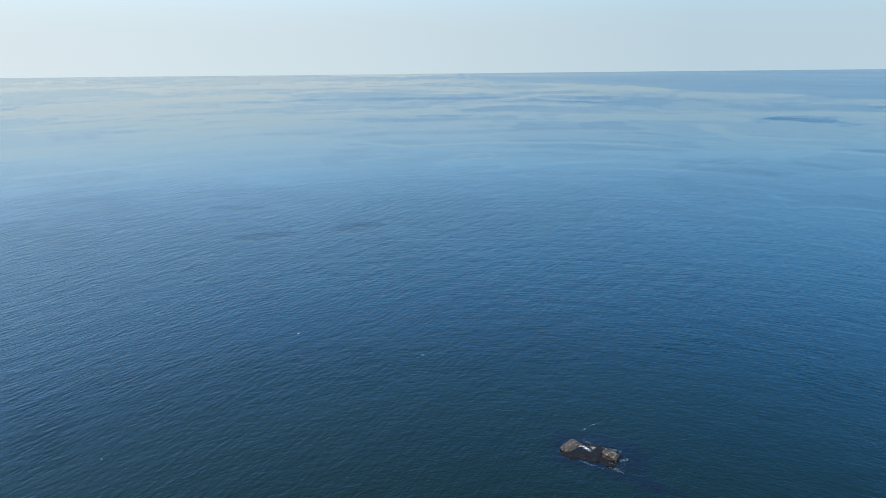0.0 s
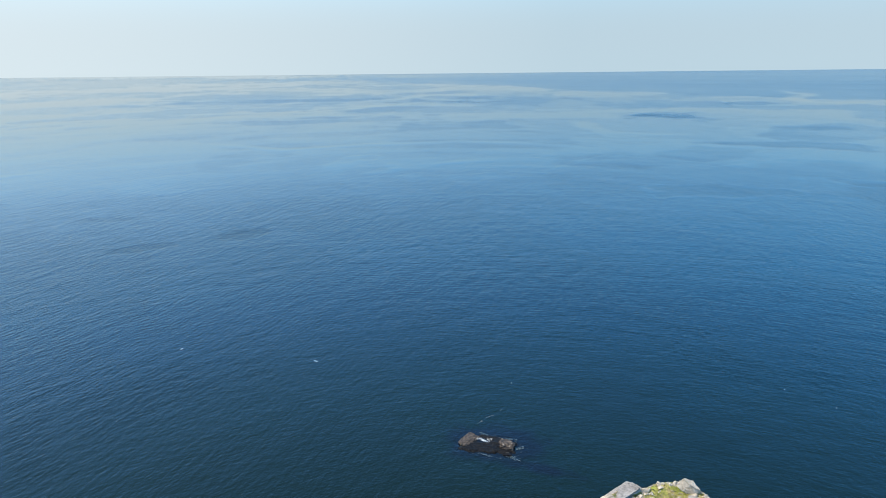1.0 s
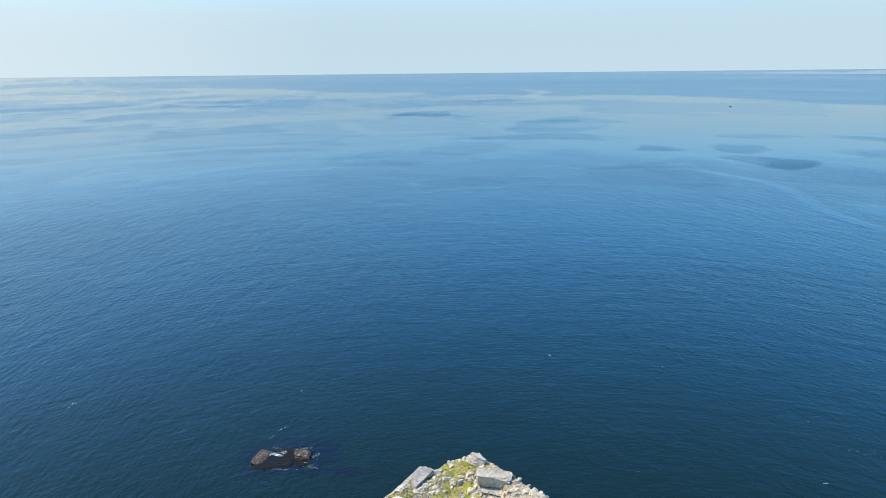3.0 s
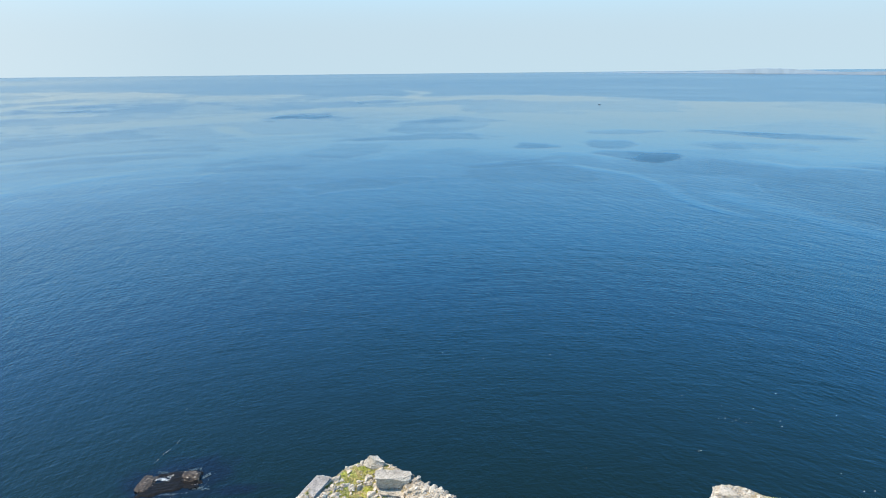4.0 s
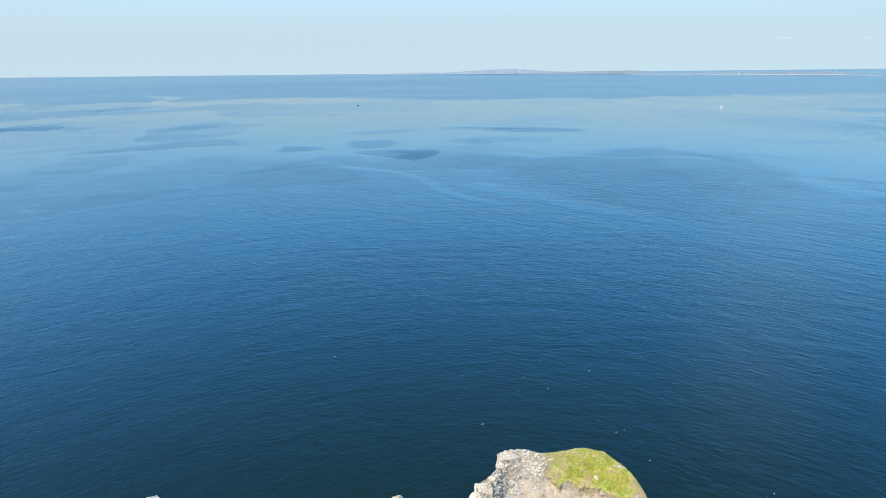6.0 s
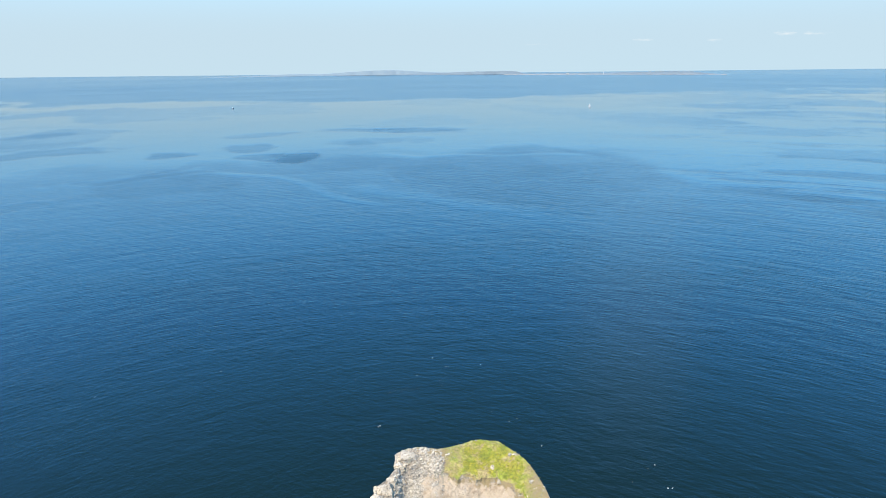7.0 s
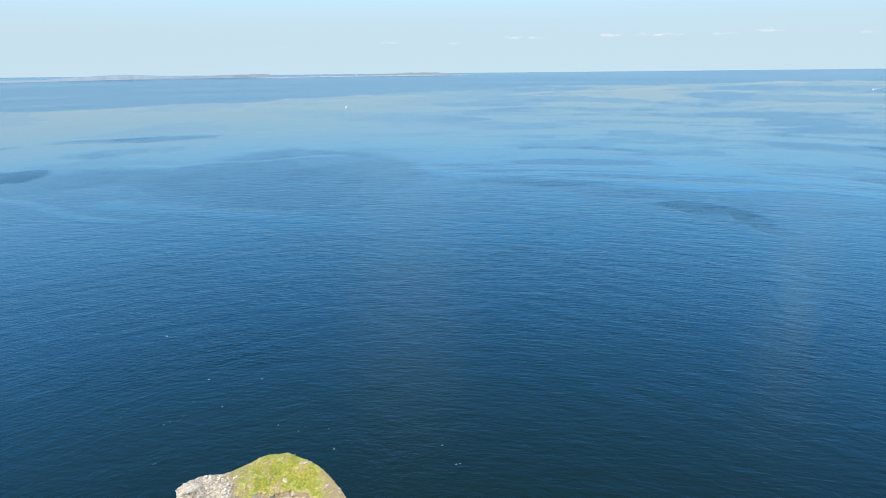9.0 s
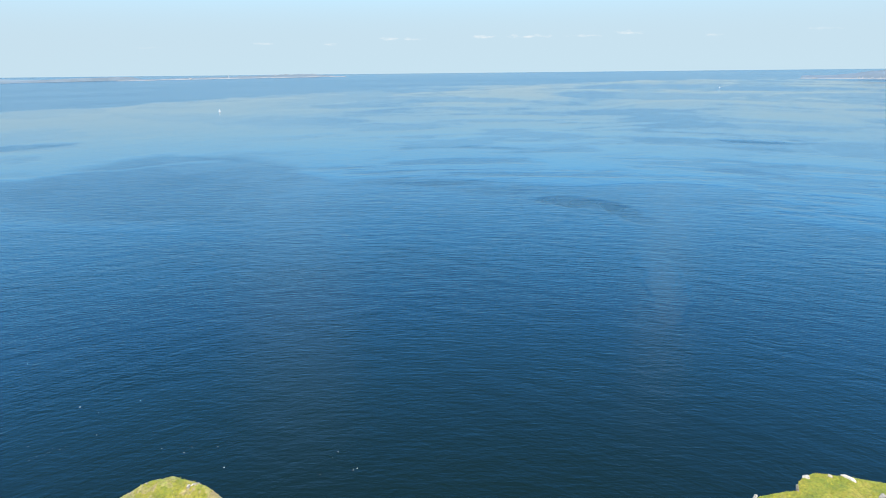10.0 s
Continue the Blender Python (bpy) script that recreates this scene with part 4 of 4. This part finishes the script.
# ---------------------------------------------------------------- mainland behind
def build_mainland():
    az = np.arange(115, -246, -1.5)
    edge = np.interp(az[::-1], [-246, -200, -150, -126, -112, -98, -92, -75, -60, -51, -43, -34, -27, -14, -9, -2, 5, 10, 20, 45, 70, 95, 115],
                     [2600, 2600, 1500, 300, 88, 74, 52, 34, 45, 72, 78, 72, 45, 45, 72, 76, 72, 45, 32, 30, 34, 160, 2600])[::-1]
    fr = np.array([0.0, 0.2, 0.5, 0.8, 0.93, 0.98, 1.0, 1.004, 1.01, 1.02, 1.03, 1.04, 1.05])
    zz = np.array([92, 92, 92, 92, 91, 90, 88, 75, 60, 45, 28, 10, -4.0])
    A = np.radians(az)[None, :]
    r = np.maximum(fr[:, None] * np.minimum(edge, 2600)[None, :], 0.01)
    over = np.clip(fr - 1.0, 0, 1)[:, None] * 160
    r = np.where(fr[:, None] > 1, edge[None, :] + over, r)
    x, y = 1.0 - np.sin(A) * r, 2.5 + np.cos(A) * r
    z = zz[:, None] + 4 * fbm(x / 60, y / 60, 4, 400) * (fr[:, None] <= 1) + 0.03 * np.clip(r - 120, 0, 1500) * (fr[:, None] < 0.97)
    me = grid_mesh("ground_mainland", np.stack([x, y, z], axis=-1), MAT_LAND)
    turf = np.repeat((fr <= 1.0).astype(float)[:, None], len(az), axis=1)
    set_attribute(me, "turf", turf)
    set_attribute(me, "earth", 0 * turf)
    tagged(new("ground_mainland", me), "grassy clifftop land above sheer cliffs", "clifftop", kind="structure")


build_mainland()


# ---------------------------------------------------------------- skerry
def build_skerry():
    skerry = tagged(new("skerry"), "low dark wet rock ledge awash in the sea", "sea rock")
    skerry.matrix_world = pose(-66.0, 234.7, 0, 0, 0, -5)
    u, v = np.meshgrid(np.linspace(-17, 17, 110), np.linspace(-11, 11, 76))
    d = np.maximum(np.abs(u + 0.6) / 12.4, np.abs(v - 0.10 * u) / 7.0) + 0.30 * fbm(u / 5.0, v / 4, 5, 81)
    z = 0.50 - 1.7 * smooth(0.70, 1.12, d) + 0.42 * fbm(u / 3.4, v / 1.5, 5, 82, 0.6)
    z = z + 0.12 * np.round(3 * fbm(u / 5.0, v / 2.2, 3, 86)) - 0.02 * u * smooth(0, 12, u)
    z = z - 0.9 * np.exp(-(((u + 4.6) / 3.2) ** 2 + ((v - 2.4) / 1.9) ** 2))
    me = grid_mesh("ledge", np.stack([u, v, z], axis=-1), MAT_WET, smooth_shade=False)
    led = new("ledge", me)
    led.parent = skerry
    crag = part("crag", rock_bm((5.4, 9.6, 1.15), 83, 17, 0.20, 0.06, 0.25, 0.40), MAT_SKERRY, skerry, "brown barnacled crag")
    crag.matrix_local = pose(-10.3, -1.2, -0.10, 0, 4, -8)
    blk = part("block", rock_bm((5.8, 4.0, 2.4), 84, 17, 0.10, 0.07, 0.02, 0.50), MAT_SKERRY, skerry, "square brown block with a pale top")
    blk.matrix_local = pose(6.6, 1.2, -0.2, 0, 3, 6)
    low = part("outlier", rock_bm((4.2, 2.2, 1.2), 85, 4, 0.1, 0.05, 0.2), MAT_WET, skerry)
    low.matrix_local = pose(8.6, -3.6, -0.55, 0, 0, 15)


build_skerry()


def foam_sheet(name, label, patches, seed, lift=0.06, grow=1.0, mat=None):
    """Torn flat patches of foam: centre, half length, half width, turn, share of cover."""
    rnd = random.Random(seed)
    verts, faces = [], []
    for cx, cy, a, b, turn, count in patches:
        c, s = math.cos(radians(turn)), math.sin(radians(turn))
        for _ in range(count):
            q, w = rnd.gauss(0, 0.45) * a, rnd.gauss(0, 0.45) * b
            k = rnd.uniform(0.10, 0.45) * min(b, 1.3) * grow
            n, i0 = 7, len(verts)
            for j in range(n):
                t = 2 * math.pi * j / n
                e = k * rnd.uniform(0.5, 1.3)
                px, py = q + math.cos(t) * e * 1.6, w + math.sin(t) * e
                verts.append((cx + px * c - py * s, cy + px * s + py * c, lift + rnd.uniform(0, 0.05)))
            faces.append(tuple(range(i0, i0 + n)))
    return tagged(new(name, mesh_from(name, verts, faces, mat or MAT_FOAM, False)), label, "foam", kind="stuff")


foam_sheet("foam", "white foam washing over and beside the skerry",
           [(-70.8, 236.9, 4.6, 1.3, -14, 62), (-67.6, 238.6, 1.8, 1.7, 60, 30), (-66.7, 229.6, 1.8, 0.4, 0, 14),
            (-64.5, 233.7, 3.0, 0.35, 50, 10), (-56.7, 231.2, 3.2, 0.7, 10, 12), (-63.0, 240.6, 4.0, 0.5, -4, 10), (-70.0, 233.6, 4.5, 0.25, 5, 12)]
           + [(-68.5 + 5.5 * math.cos(k * 0.45), 234.8 + 2.6 * math.sin(k * 0.45), 1.1, 0.16, 90 + math.degrees(k * 0.45), 9) for k in range(9)], 91, 0.40, 0.36)
foam_sheet("thin_foam", "thin lacy foam drifting round the skerry",
           [(-66.0, 227.2, 7.0, 0.8, -3, 40), (-56.5, 235.5, 5.0, 1.2, 25, 45), (-56.0, 229.6, 4.0, 1.2, -20, 40), (-71.0, 241.6, 4.0, 0.8, -10, 30), (-60.0, 241.5, 5.0, 0.9, 8, 36)]
           + [(-66.0 + 13 * math.cos(k * 0.4), 234.0 + 8.5 * math.sin(k * 0.4), 2.2, 0.3, 90 + math.degrees(k * 0.4), 12) for k in range(16)], 95, 0.06, 0.7, MAT_LACE)
foam_sheet("foam_streak", "thin broken streak of foam flecks on open water",
           [(-75.7, 250.6, 3.0, 0.35, 60, 9), (-72.4, 257.4, 2.6, 0.35, 50, 8), (-69.8, 263.9, 3.2, 0.3, 75, 7), (-71.8, 292.1, 4.5, 0.3, 95, 6)], 92, 0.06, 0.75)


# white dots standing in for gulls, built as flat flecks of foam
FLECKS = [
    (-178, 276), (-177, 279), (-146, 172), (-132, 174), (-257, 268), (-232, 196), (-242, 132), (-178, 280), (55, 328), (74, 224), (76, 316), (72, 224), (93, 214), (189, 182),
    (230, 317), (205, 122), (201, 109), (115, 217), (186, 160), (112, 314), (210, 122), (209, 122), (201, 110), (197, 171), (218, 231), (469, 176), (217, 81), (194, 121),
    (193, 181), (274, -26), (241, -30)]
# a raft of smaller flecks, also in place of sea birds
RAFT = [(165, 238), (168, 238), (172, 236), (172, 235), (170, 235), (174, 236), (175, 233), (177, 232), (204, 253), (203, 241), (204, 240), (190, 231),
        (188, 227), (173, 248), (174, 247), (185, 243), (159, 260), (143, 217), (144, 217), (189, 193)]
foam_sheet("gull_flecks", "single white flecks on the open sea, standing in for gulls",
           [(fx, fy, 1.0, 0.55, 20, 1) for fx, fy in FLECKS] + [(fx, fy, 0.8, 0.5, 20, 1) for fx, fy in RAFT], 94)


# ---------------------------------------------------------------- boats
def hull_bm(length, beam, height, sharp=0.45):
    bm = bmesh.new()
    rings = []
    for k in range(11):
        t = k / 10
        w = beam / 2 * (min(1, (1 - t) / sharp) ** 0.6 if t > 1 - sharp else 0.82 + 0.18 * t / (1 - sharp))
        sheer = height * (0.85 + 0.3 * t * t)
        x = (t - 0.5) * length
        rings.append([bm.verts.new(p) for p in ((x, -w, sheer), (x, -w * 0.8, 0.05), (x, 0, -0.35 * height), (x, w * 0.8, 0.05), (x, w, sheer))])
    for a, b in zip(rings, rings[1:]):
        for i in range(4):
            bm.faces.new((a[i], b[i], b[i + 1], a[i + 1]))
        bm.faces.new((a[4], b[4], b[0], a[0]))
    bm.faces.new(rings[0])
    bmesh.ops.recalc_face_normals(bm, faces=bm.faces[:])
    return bm


def box_bm(size, at, bevel=0.08):
    bm = bmesh.new()
    bmesh.ops.create_cube(bm, size=1.0)
    for v in bm.verts:
        v.co = Vector((v.co.x * size[0] + at[0], v.co.y * size[1] + at[1], v.co.z * size[2] + at[2]))
    bmesh.ops.bevel(bm, geom=bm.edges[:], offset=bevel, segments=1, affect="EDGES")
    return bm


def pole_bm(radius, a, b):
    bm = bmesh.new()
    d = Vector(b) - Vector(a)
    m = Matrix.Translation((Vector(a) + Vector(b)) / 2) @ d.to_track_quat("Z", "Y").to_matrix().to_4x4()
    bmesh.ops.create_cone(bm, cap_ends=True, segments=8, radius1=radius, radius2=radius * 0.7, depth=d.length, matrix=m)
    return bm


def sail_bm(foot, head, clew, belly):
    """A sail with a belly and a little thickness between three corners."""
    bm = bmesh.new()
    foot, head, clew = Vector(foot), Vector(head), Vector(clew)
    for side in (0, 0.04):
        rows = []
        for i in range(7):
            t = i / 6
            a, b = foot.lerp(head, t), clew.lerp(head, t)
            rows.append([bm.verts.new(a.lerp(b, j / 5) + Vector((0, belly * math.sin(math.pi * j / 5) * (1 - t) + side, 0))) for j in range(6)])
        for r0, r1 in zip(rows, rows[1:]):
            for j in range(5):
                bm.faces.new((r0[j], r0[j + 1], r1[j + 1], r1[j]))
    bmesh.ops.remove_doubles(bm, verts=bm.verts[:], dist=0.001)
    return bm


yacht = tagged(new("sailing_boat"), "small white yacht with its sails set on open water", "sailing boat")
yacht.matrix_world = pose(1589, 1219, 0.1, 0, 4, 130) @ Matrix.Scale(0.68, 4)
part("hull", hull_bm(10.5, 3.2, 1.1), MAT_HULL, yacht)
part("coachroof", box_bm((3.6, 1.8, 0.7), (-0.4, 0, 1.35)), MAT_HULL, yacht)
part("mast", pole_bm(0.11, (0.8, 0, 0.9), (0.6, 0, 14.2)), MAT_DARK, yacht, "dark slender mast")
part("boom", pole_bm(0.08, (0.8, 0, 2.2), (-3.8, 0.9, 2.3)), MAT_DARK, yacht)
part("mainsail", sail_bm((0.6, 0, 2.4), (0.6, 0, 13.9), (-3.7, 0.9, 2.5), 0.6), MAT_SAIL, yacht, "tall white mainsail")
part("jib", sail_bm((5.0, 0, 1.4), (0.8, 0, 12.8), (0.9, 1.0, 1.9), 0.5), MAT_SAIL, yacht, "white jib")

ferry = tagged(new("ferry"), "white passenger ferry under way with a foaming wake", "ferry")
ferry.matrix_world = pose(3058, -168, 0.1, 0, 0, 168) @ Matrix.Scale(0.75, 4)
part("hull", hull_bm(24, 6.4, 2.6), MAT_HULL, ferry)
part("hull_stripe", box_bm((15, 6.46, 0.5), (-3.5, 0, 1.5), 0.03), MAT_DARK, ferry, "dark stripe")
part("saloon", box_bm((13.5, 5.0, 2.3), (-2.5, 0, 3.6), 0.2), MAT_HULL, ferry)
part("window_band", box_bm((12.0, 5.06, 0.8), (-2.5, 0, 3.8), 0.02), MAT_DARK, ferry, "dark window band")
part("wheelhouse", box_bm((4.0, 4.0, 2.1), (2.6, 0, 5.8), 0.2), MAT_HULL, ferry)
part("rail", box_bm((8.0, 4.6, 0.12), (-4.4, 0, 5.7), 0.02), MAT_HULL, ferry)
part("mast", pole_bm(0.12, (1.4, 0, 6.8), (1.2, 0, 10.5)), MAT_DARK, ferry)
foam_sheet("wake", "white wake trailing behind the ferry",
           [(3090.7, -174.6, 16, 2.4, -12, 40), (3172.7, -188.7, 60, 3.5, -12, 40), (3275.8, -210.0, 80, 5, -13, 24)], 95, 0.1, 3.0)

launch = tagged(new("motor_boat"), "small dark motor boat with a white wheelhouse at rest", "boat")
launch.matrix_world = pose(815, 1937, 0.1, 0, 0, 20)
part("hull", hull_bm(8.5, 2.8, 1.2), MAT_DARK, launch)
part("wheelhouse", box_bm((2.4, 1.8, 1.9), (0.6, 0, 1.9), 0.12), MAT_HULL, launch, "white wheelhouse")
part("mast", pole_bm(0.06, (-0.4, 0, 2.6), (-0.5, 0, 5.2)), MAT_DARK, launch)


# ---------------------------------------------------------------- far land
def far_land(name, label, dist, depth, profile, mat, seed, shore=None, rough=0.12):
    """A low island or coast: (heading, height in metres) along its front, rising from the water."""
    az_p = [p[0] for p in profile][::-1]
    h_p = [p[1] for p in profile][::-1]
    az = np.linspace(az_p[0], az_p[-1], max(60, int((az_p[-1] - az_p[0]) * 12)))
    h = np.interp(az, az_p, h_p)
    h = h * (1 + rough * fbm(az * 1.7, 0 * az, 4, seed))
    land = tagged(new(name), label, "island")
    land.matrix_world = pose(0, 0, 0)
    for nm, lo, material_, prof in (("ground", 1.0, mat, (0.0, 0.3, 0.7, 0.95, 1.0, 0.9, 0.5, -0.2)),):
        n = len(prof)
        rr = dist + np.linspace(0, depth, n)[:, None] + 14 * fbm(az * 1.3, 0 * az, 3, seed + 3)[None, :]
        z = np.array(prof)[:, None] * h[None, :] - 0.6 + 0.6 * np.array(prof)[:, None] * fbm(az[None, :] * 4, np.arange(n)[:, None] * 1.0, 3, seed + 5)
        a = np.radians(az)[None, :]
        me = grid_mesh(nm, np.stack([-np.sin(a) * rr, np.cos(a) * rr, z], axis=-1), material_)
        ob = new(nm, me)
        ob.parent = land
    if shore:
        rr = dist - np.array([9, 5, 1, -6.0])[:, None] + 14 * fbm(az * 1.3, 0 * az, 3, seed + 3)[None, :]
        keep = np.clip(h * 1.5, 0, 1)[None, :]
        z = np.array([-0.4, 1.2, 2.6, 2.2])[:, None] * keep * (1 + 0.8 * fbm(az * 3, 0 * az, 3, seed + 7))[None, :]
        a = np.radians(az)[None, :]
        ob = new("shoreline", grid_mesh("shoreline", np.stack([-np.sin(a) * rr, np.cos(a) * rr, z], axis=-1), shore))
        ob.parent = land
        tagged(ob, "pale stony shoreline")
    return land


def at_far(az, dist, z=0.0):
    return Vector((-math.sin(radians(az)) * dist, math.cos(radians(az)) * dist, z))


far_land("hills", "island hills across the sea, coloured faint blue for haze", 4930, 100,
         [(-20.0, 0), (-24.7, 5), (-27.5, 13), (-30.0, 9), (-32.0, 20), (-34.8, 30), (-36.5, 29), (-38.0, 20), (-40.0, 12), (-42.0, 6), (-43.5, 0)], MAT_HILL_HAZE, 501)
far_land("middle_island", "low island across the sea, haze put into its colour", 4820, 90,
         [(-36.5, 0), (-38.0, 8), (-39.5, 11), (-41.5, 16), (-43.5, 20), (-45.5, 22), (-46.4, 17), (-47.0, 5), (-47.6, 0)], MAT_ISLE_HAZE, 502)
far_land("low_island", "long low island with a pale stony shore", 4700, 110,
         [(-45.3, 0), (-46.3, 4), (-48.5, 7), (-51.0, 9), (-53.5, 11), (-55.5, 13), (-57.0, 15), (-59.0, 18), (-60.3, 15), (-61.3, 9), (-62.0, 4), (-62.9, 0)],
         MAT_ISLE_HAZE, 503, MAT_SHORE)
far_land("mainland_coast", "low green mainland coast, greyed for haze, with scattered houses", 4150, 500,
         [(-98.6, 0), (-99.6, 4), (-101.0, 9), (-102.0, 19), (-103.2, 33), (-105, 44), (-110, 54), (-118, 60), (-125, 40), (-126, 0)], MAT_ISLE_HAZE, 504, MAT_SHORE)

tower = tagged(new("lighthouse"), "small white lighthouse on the low island's shore", "lighthouse")
tower.matrix_world = Matrix.Translation(at_far(-53.5, 4706, 1.5))
part("tower", pole_bm(2.4, (0, 0, 0), (0, 0, 19)), MAT_HOUSE, tower)
part("lantern", pole_bm(1.6, (0, 0, 19), (0, 0, 22.5)), MAT_DARK, tower, "dark lantern room")


def house(at, length, depth, height, turn):
    h = tagged(new("house"), "small whitewashed house with a grey pitched roof", "house", "far white houses")
    h.matrix_world = pose(at.x, at.y, at.z, 0, 0, turn)
    part("wall", box_bm((length, depth, height), (0, 0, height / 2), 0.1), MAT_HOUSE, h)
    bm = bmesh.new()
    x, y = length / 2 + 0.4, depth / 2 + 0.4
    vs = [bm.verts.new(p) for p in ((-x, -y, height), (x, -y, height), (x, y, height), (-x, y, height), (-x, 0, height + depth * 0.4), (x, 0, height + depth * 0.4))]
    for f in ((0, 1, 5, 4), (2, 3, 4, 5), (0, 4, 3), (1, 2, 5), (0, 3, 2, 1)):
        bm.faces.new([vs[i] for i in f])
    part("roof", bm, MAT_ISLE_HAZE, h, "grey roof")
    return h


rnd = random.Random(77)
for az, dist, z, k in [(-57.2 - 0.35 * i + rnd.uniform(-0.1, 0.1), 4750, 12, 1.0) for i in range(10)] + [(-50.6, 4715, 4, 0.9)] + \
        [(-102.4 - 0.32 * i + rnd.uniform(-0.12, 0.12), 4190, 5, 0.7) for i in range(14)]:
    house(at_far(az, dist + rnd.uniform(-8, 30), z), rnd.uniform(9, 16) * k, 7 * k, rnd.uniform(4, 6) * k, az + rnd.uniform(-25, 25))


# ---------------------------------------------------------------- grass tufts and flowers
def tuft_sheet(name, label, head, spots, mat, seed, tall=0.3):
    rnd = random.Random(seed)
    verts, faces = [], []
    for x, y, z in lie_on(head, spots):
        for _ in range(6):
            t, lean = rnd.uniform(0, 6.283), rnd.uniform(0.05, 0.22)
            h, w = tall * rnd.uniform(0.5, 1.2), rnd.uniform(0.03, 0.07)
            bx, by = x + rnd.uniform(-0.12, 0.12), y + rnd.uniform(-0.12, 0.12)
            c, q = math.cos(t), math.sin(t)
            i = len(verts)
            verts += [(bx - q * w, by + c * w, z - 0.05), (bx + q * w, by - c * w, z - 0.05), (bx + c * lean, by + q * lean, z + h)]
            faces.append((i, i + 1, i + 2))
    return tagged(new(name, mesh_from(name, verts, faces, mat, False)), label, "grass", kind="stuff")


def flower_sheet(name, label, head, spots, mat, seed):
    rnd = random.Random(seed)
    verts, faces = [], []
    for x, y, z in lie_on(head, spots):
        for _ in range(5):
            bx, by, k = x + rnd.gauss(0, 0.16), y + rnd.gauss(0, 0.16), rnd.uniform(0.03, 0.07)
            i = len(verts)
            h = z + rnd.uniform(0.05, 0.2)
            verts += [(bx + k, by, h), (bx, by + k, h), (bx - k, by, h), (bx, by - k, h), (bx, by, h + 0.03)]
            faces += [(i, i + 1, i + 4), (i + 1, i + 2, i + 4), (i + 2, i + 3, i + 4), (i + 3, i, i + 4)]
    return tagged(new(name, mesh_from(name, verts, faces, mat, False)), label, "flowers", kind="stuff")


def grass_blade_material(name, tones):
    m, nt, p = material(name)
    geo = nt.nodes.new("ShaderNodeNewGeometry")
    col = ramp(nt, geo.outputs["Random Per Island"], list(zip((0.0, 0.4, 0.7, 1.0), tones)))
    nt.links.new(col, p.inputs["Base Color"])
    p.inputs["Roughness"].default_value = 0.75
    return m


MAT_BLADE = grass_blade_material("grass_blades", ((0.16, 0.18, 0.025), (0.22, 0.23, 0.035), (0.27, 0.26, 0.055), (0.31, 0.26, 0.10)))
MAT_STRAW = grass_blade_material("wiry_grass_blades", ((0.25, 0.26, 0.045), (0.33, 0.32, 0.07), (0.40, 0.36, 0.12), (0.44, 0.36, 0.18)))
MAT_LUSH = grass_blade_material("lush_grass_blades", ((0.13, 0.17, 0.018), (0.20, 0.22, 0.022), (0.26, 0.25, 0.030), (0.32, 0.28, 0.045)))
MAT_FLOWER = plain_material("yellow_petals", (0.62, 0.46, 0.02), 0.7, 0.15, 3.0)
rnd = random.Random(123)
tuft_sheet("grass", "short wiry grass on the rocky headland", HEAD_A, [(rnd.uniform(-4, 8), rnd.uniform(0.2, 6)) for _ in range(1700)], MAT_STRAW, 1, 0.2)
tuft_sheet("grass", "short grass on the headland's dome", HEAD_B, [(rnd.gauss(-44.5, 2.6), rnd.uniform(0.0, 5.5)) for _ in range(1500)], MAT_BLADE, 2, 0.07)
tuft_sheet("grass", "lush clifftop grass", HEAD_C, [(rnd.uniform(-111, -99), rnd.uniform(0.0, 9)) for _ in range(2600)], MAT_LUSH, 3, 0.09)
flower_sheet("flowers", "a few small yellow flowers in clifftop grass", HEAD_C,
             [(-99.5 - 3.6 * rnd.random(), rnd.uniform(0.1, 1.2)) for _ in range(8)] + [(rnd.gauss(-104.5, 1.0), abs(rnd.gauss(0, 1.2))) for _ in range(9)], MAT_FLOWER, 4)
flower_sheet("flowers", "small yellow flowers on the grassy dome", HEAD_B,
             [(rnd.gauss(-43.0, 0.5), abs(rnd.gauss(4.4, 0.4))) for _ in range(8)], MAT_FLOWER, 5)
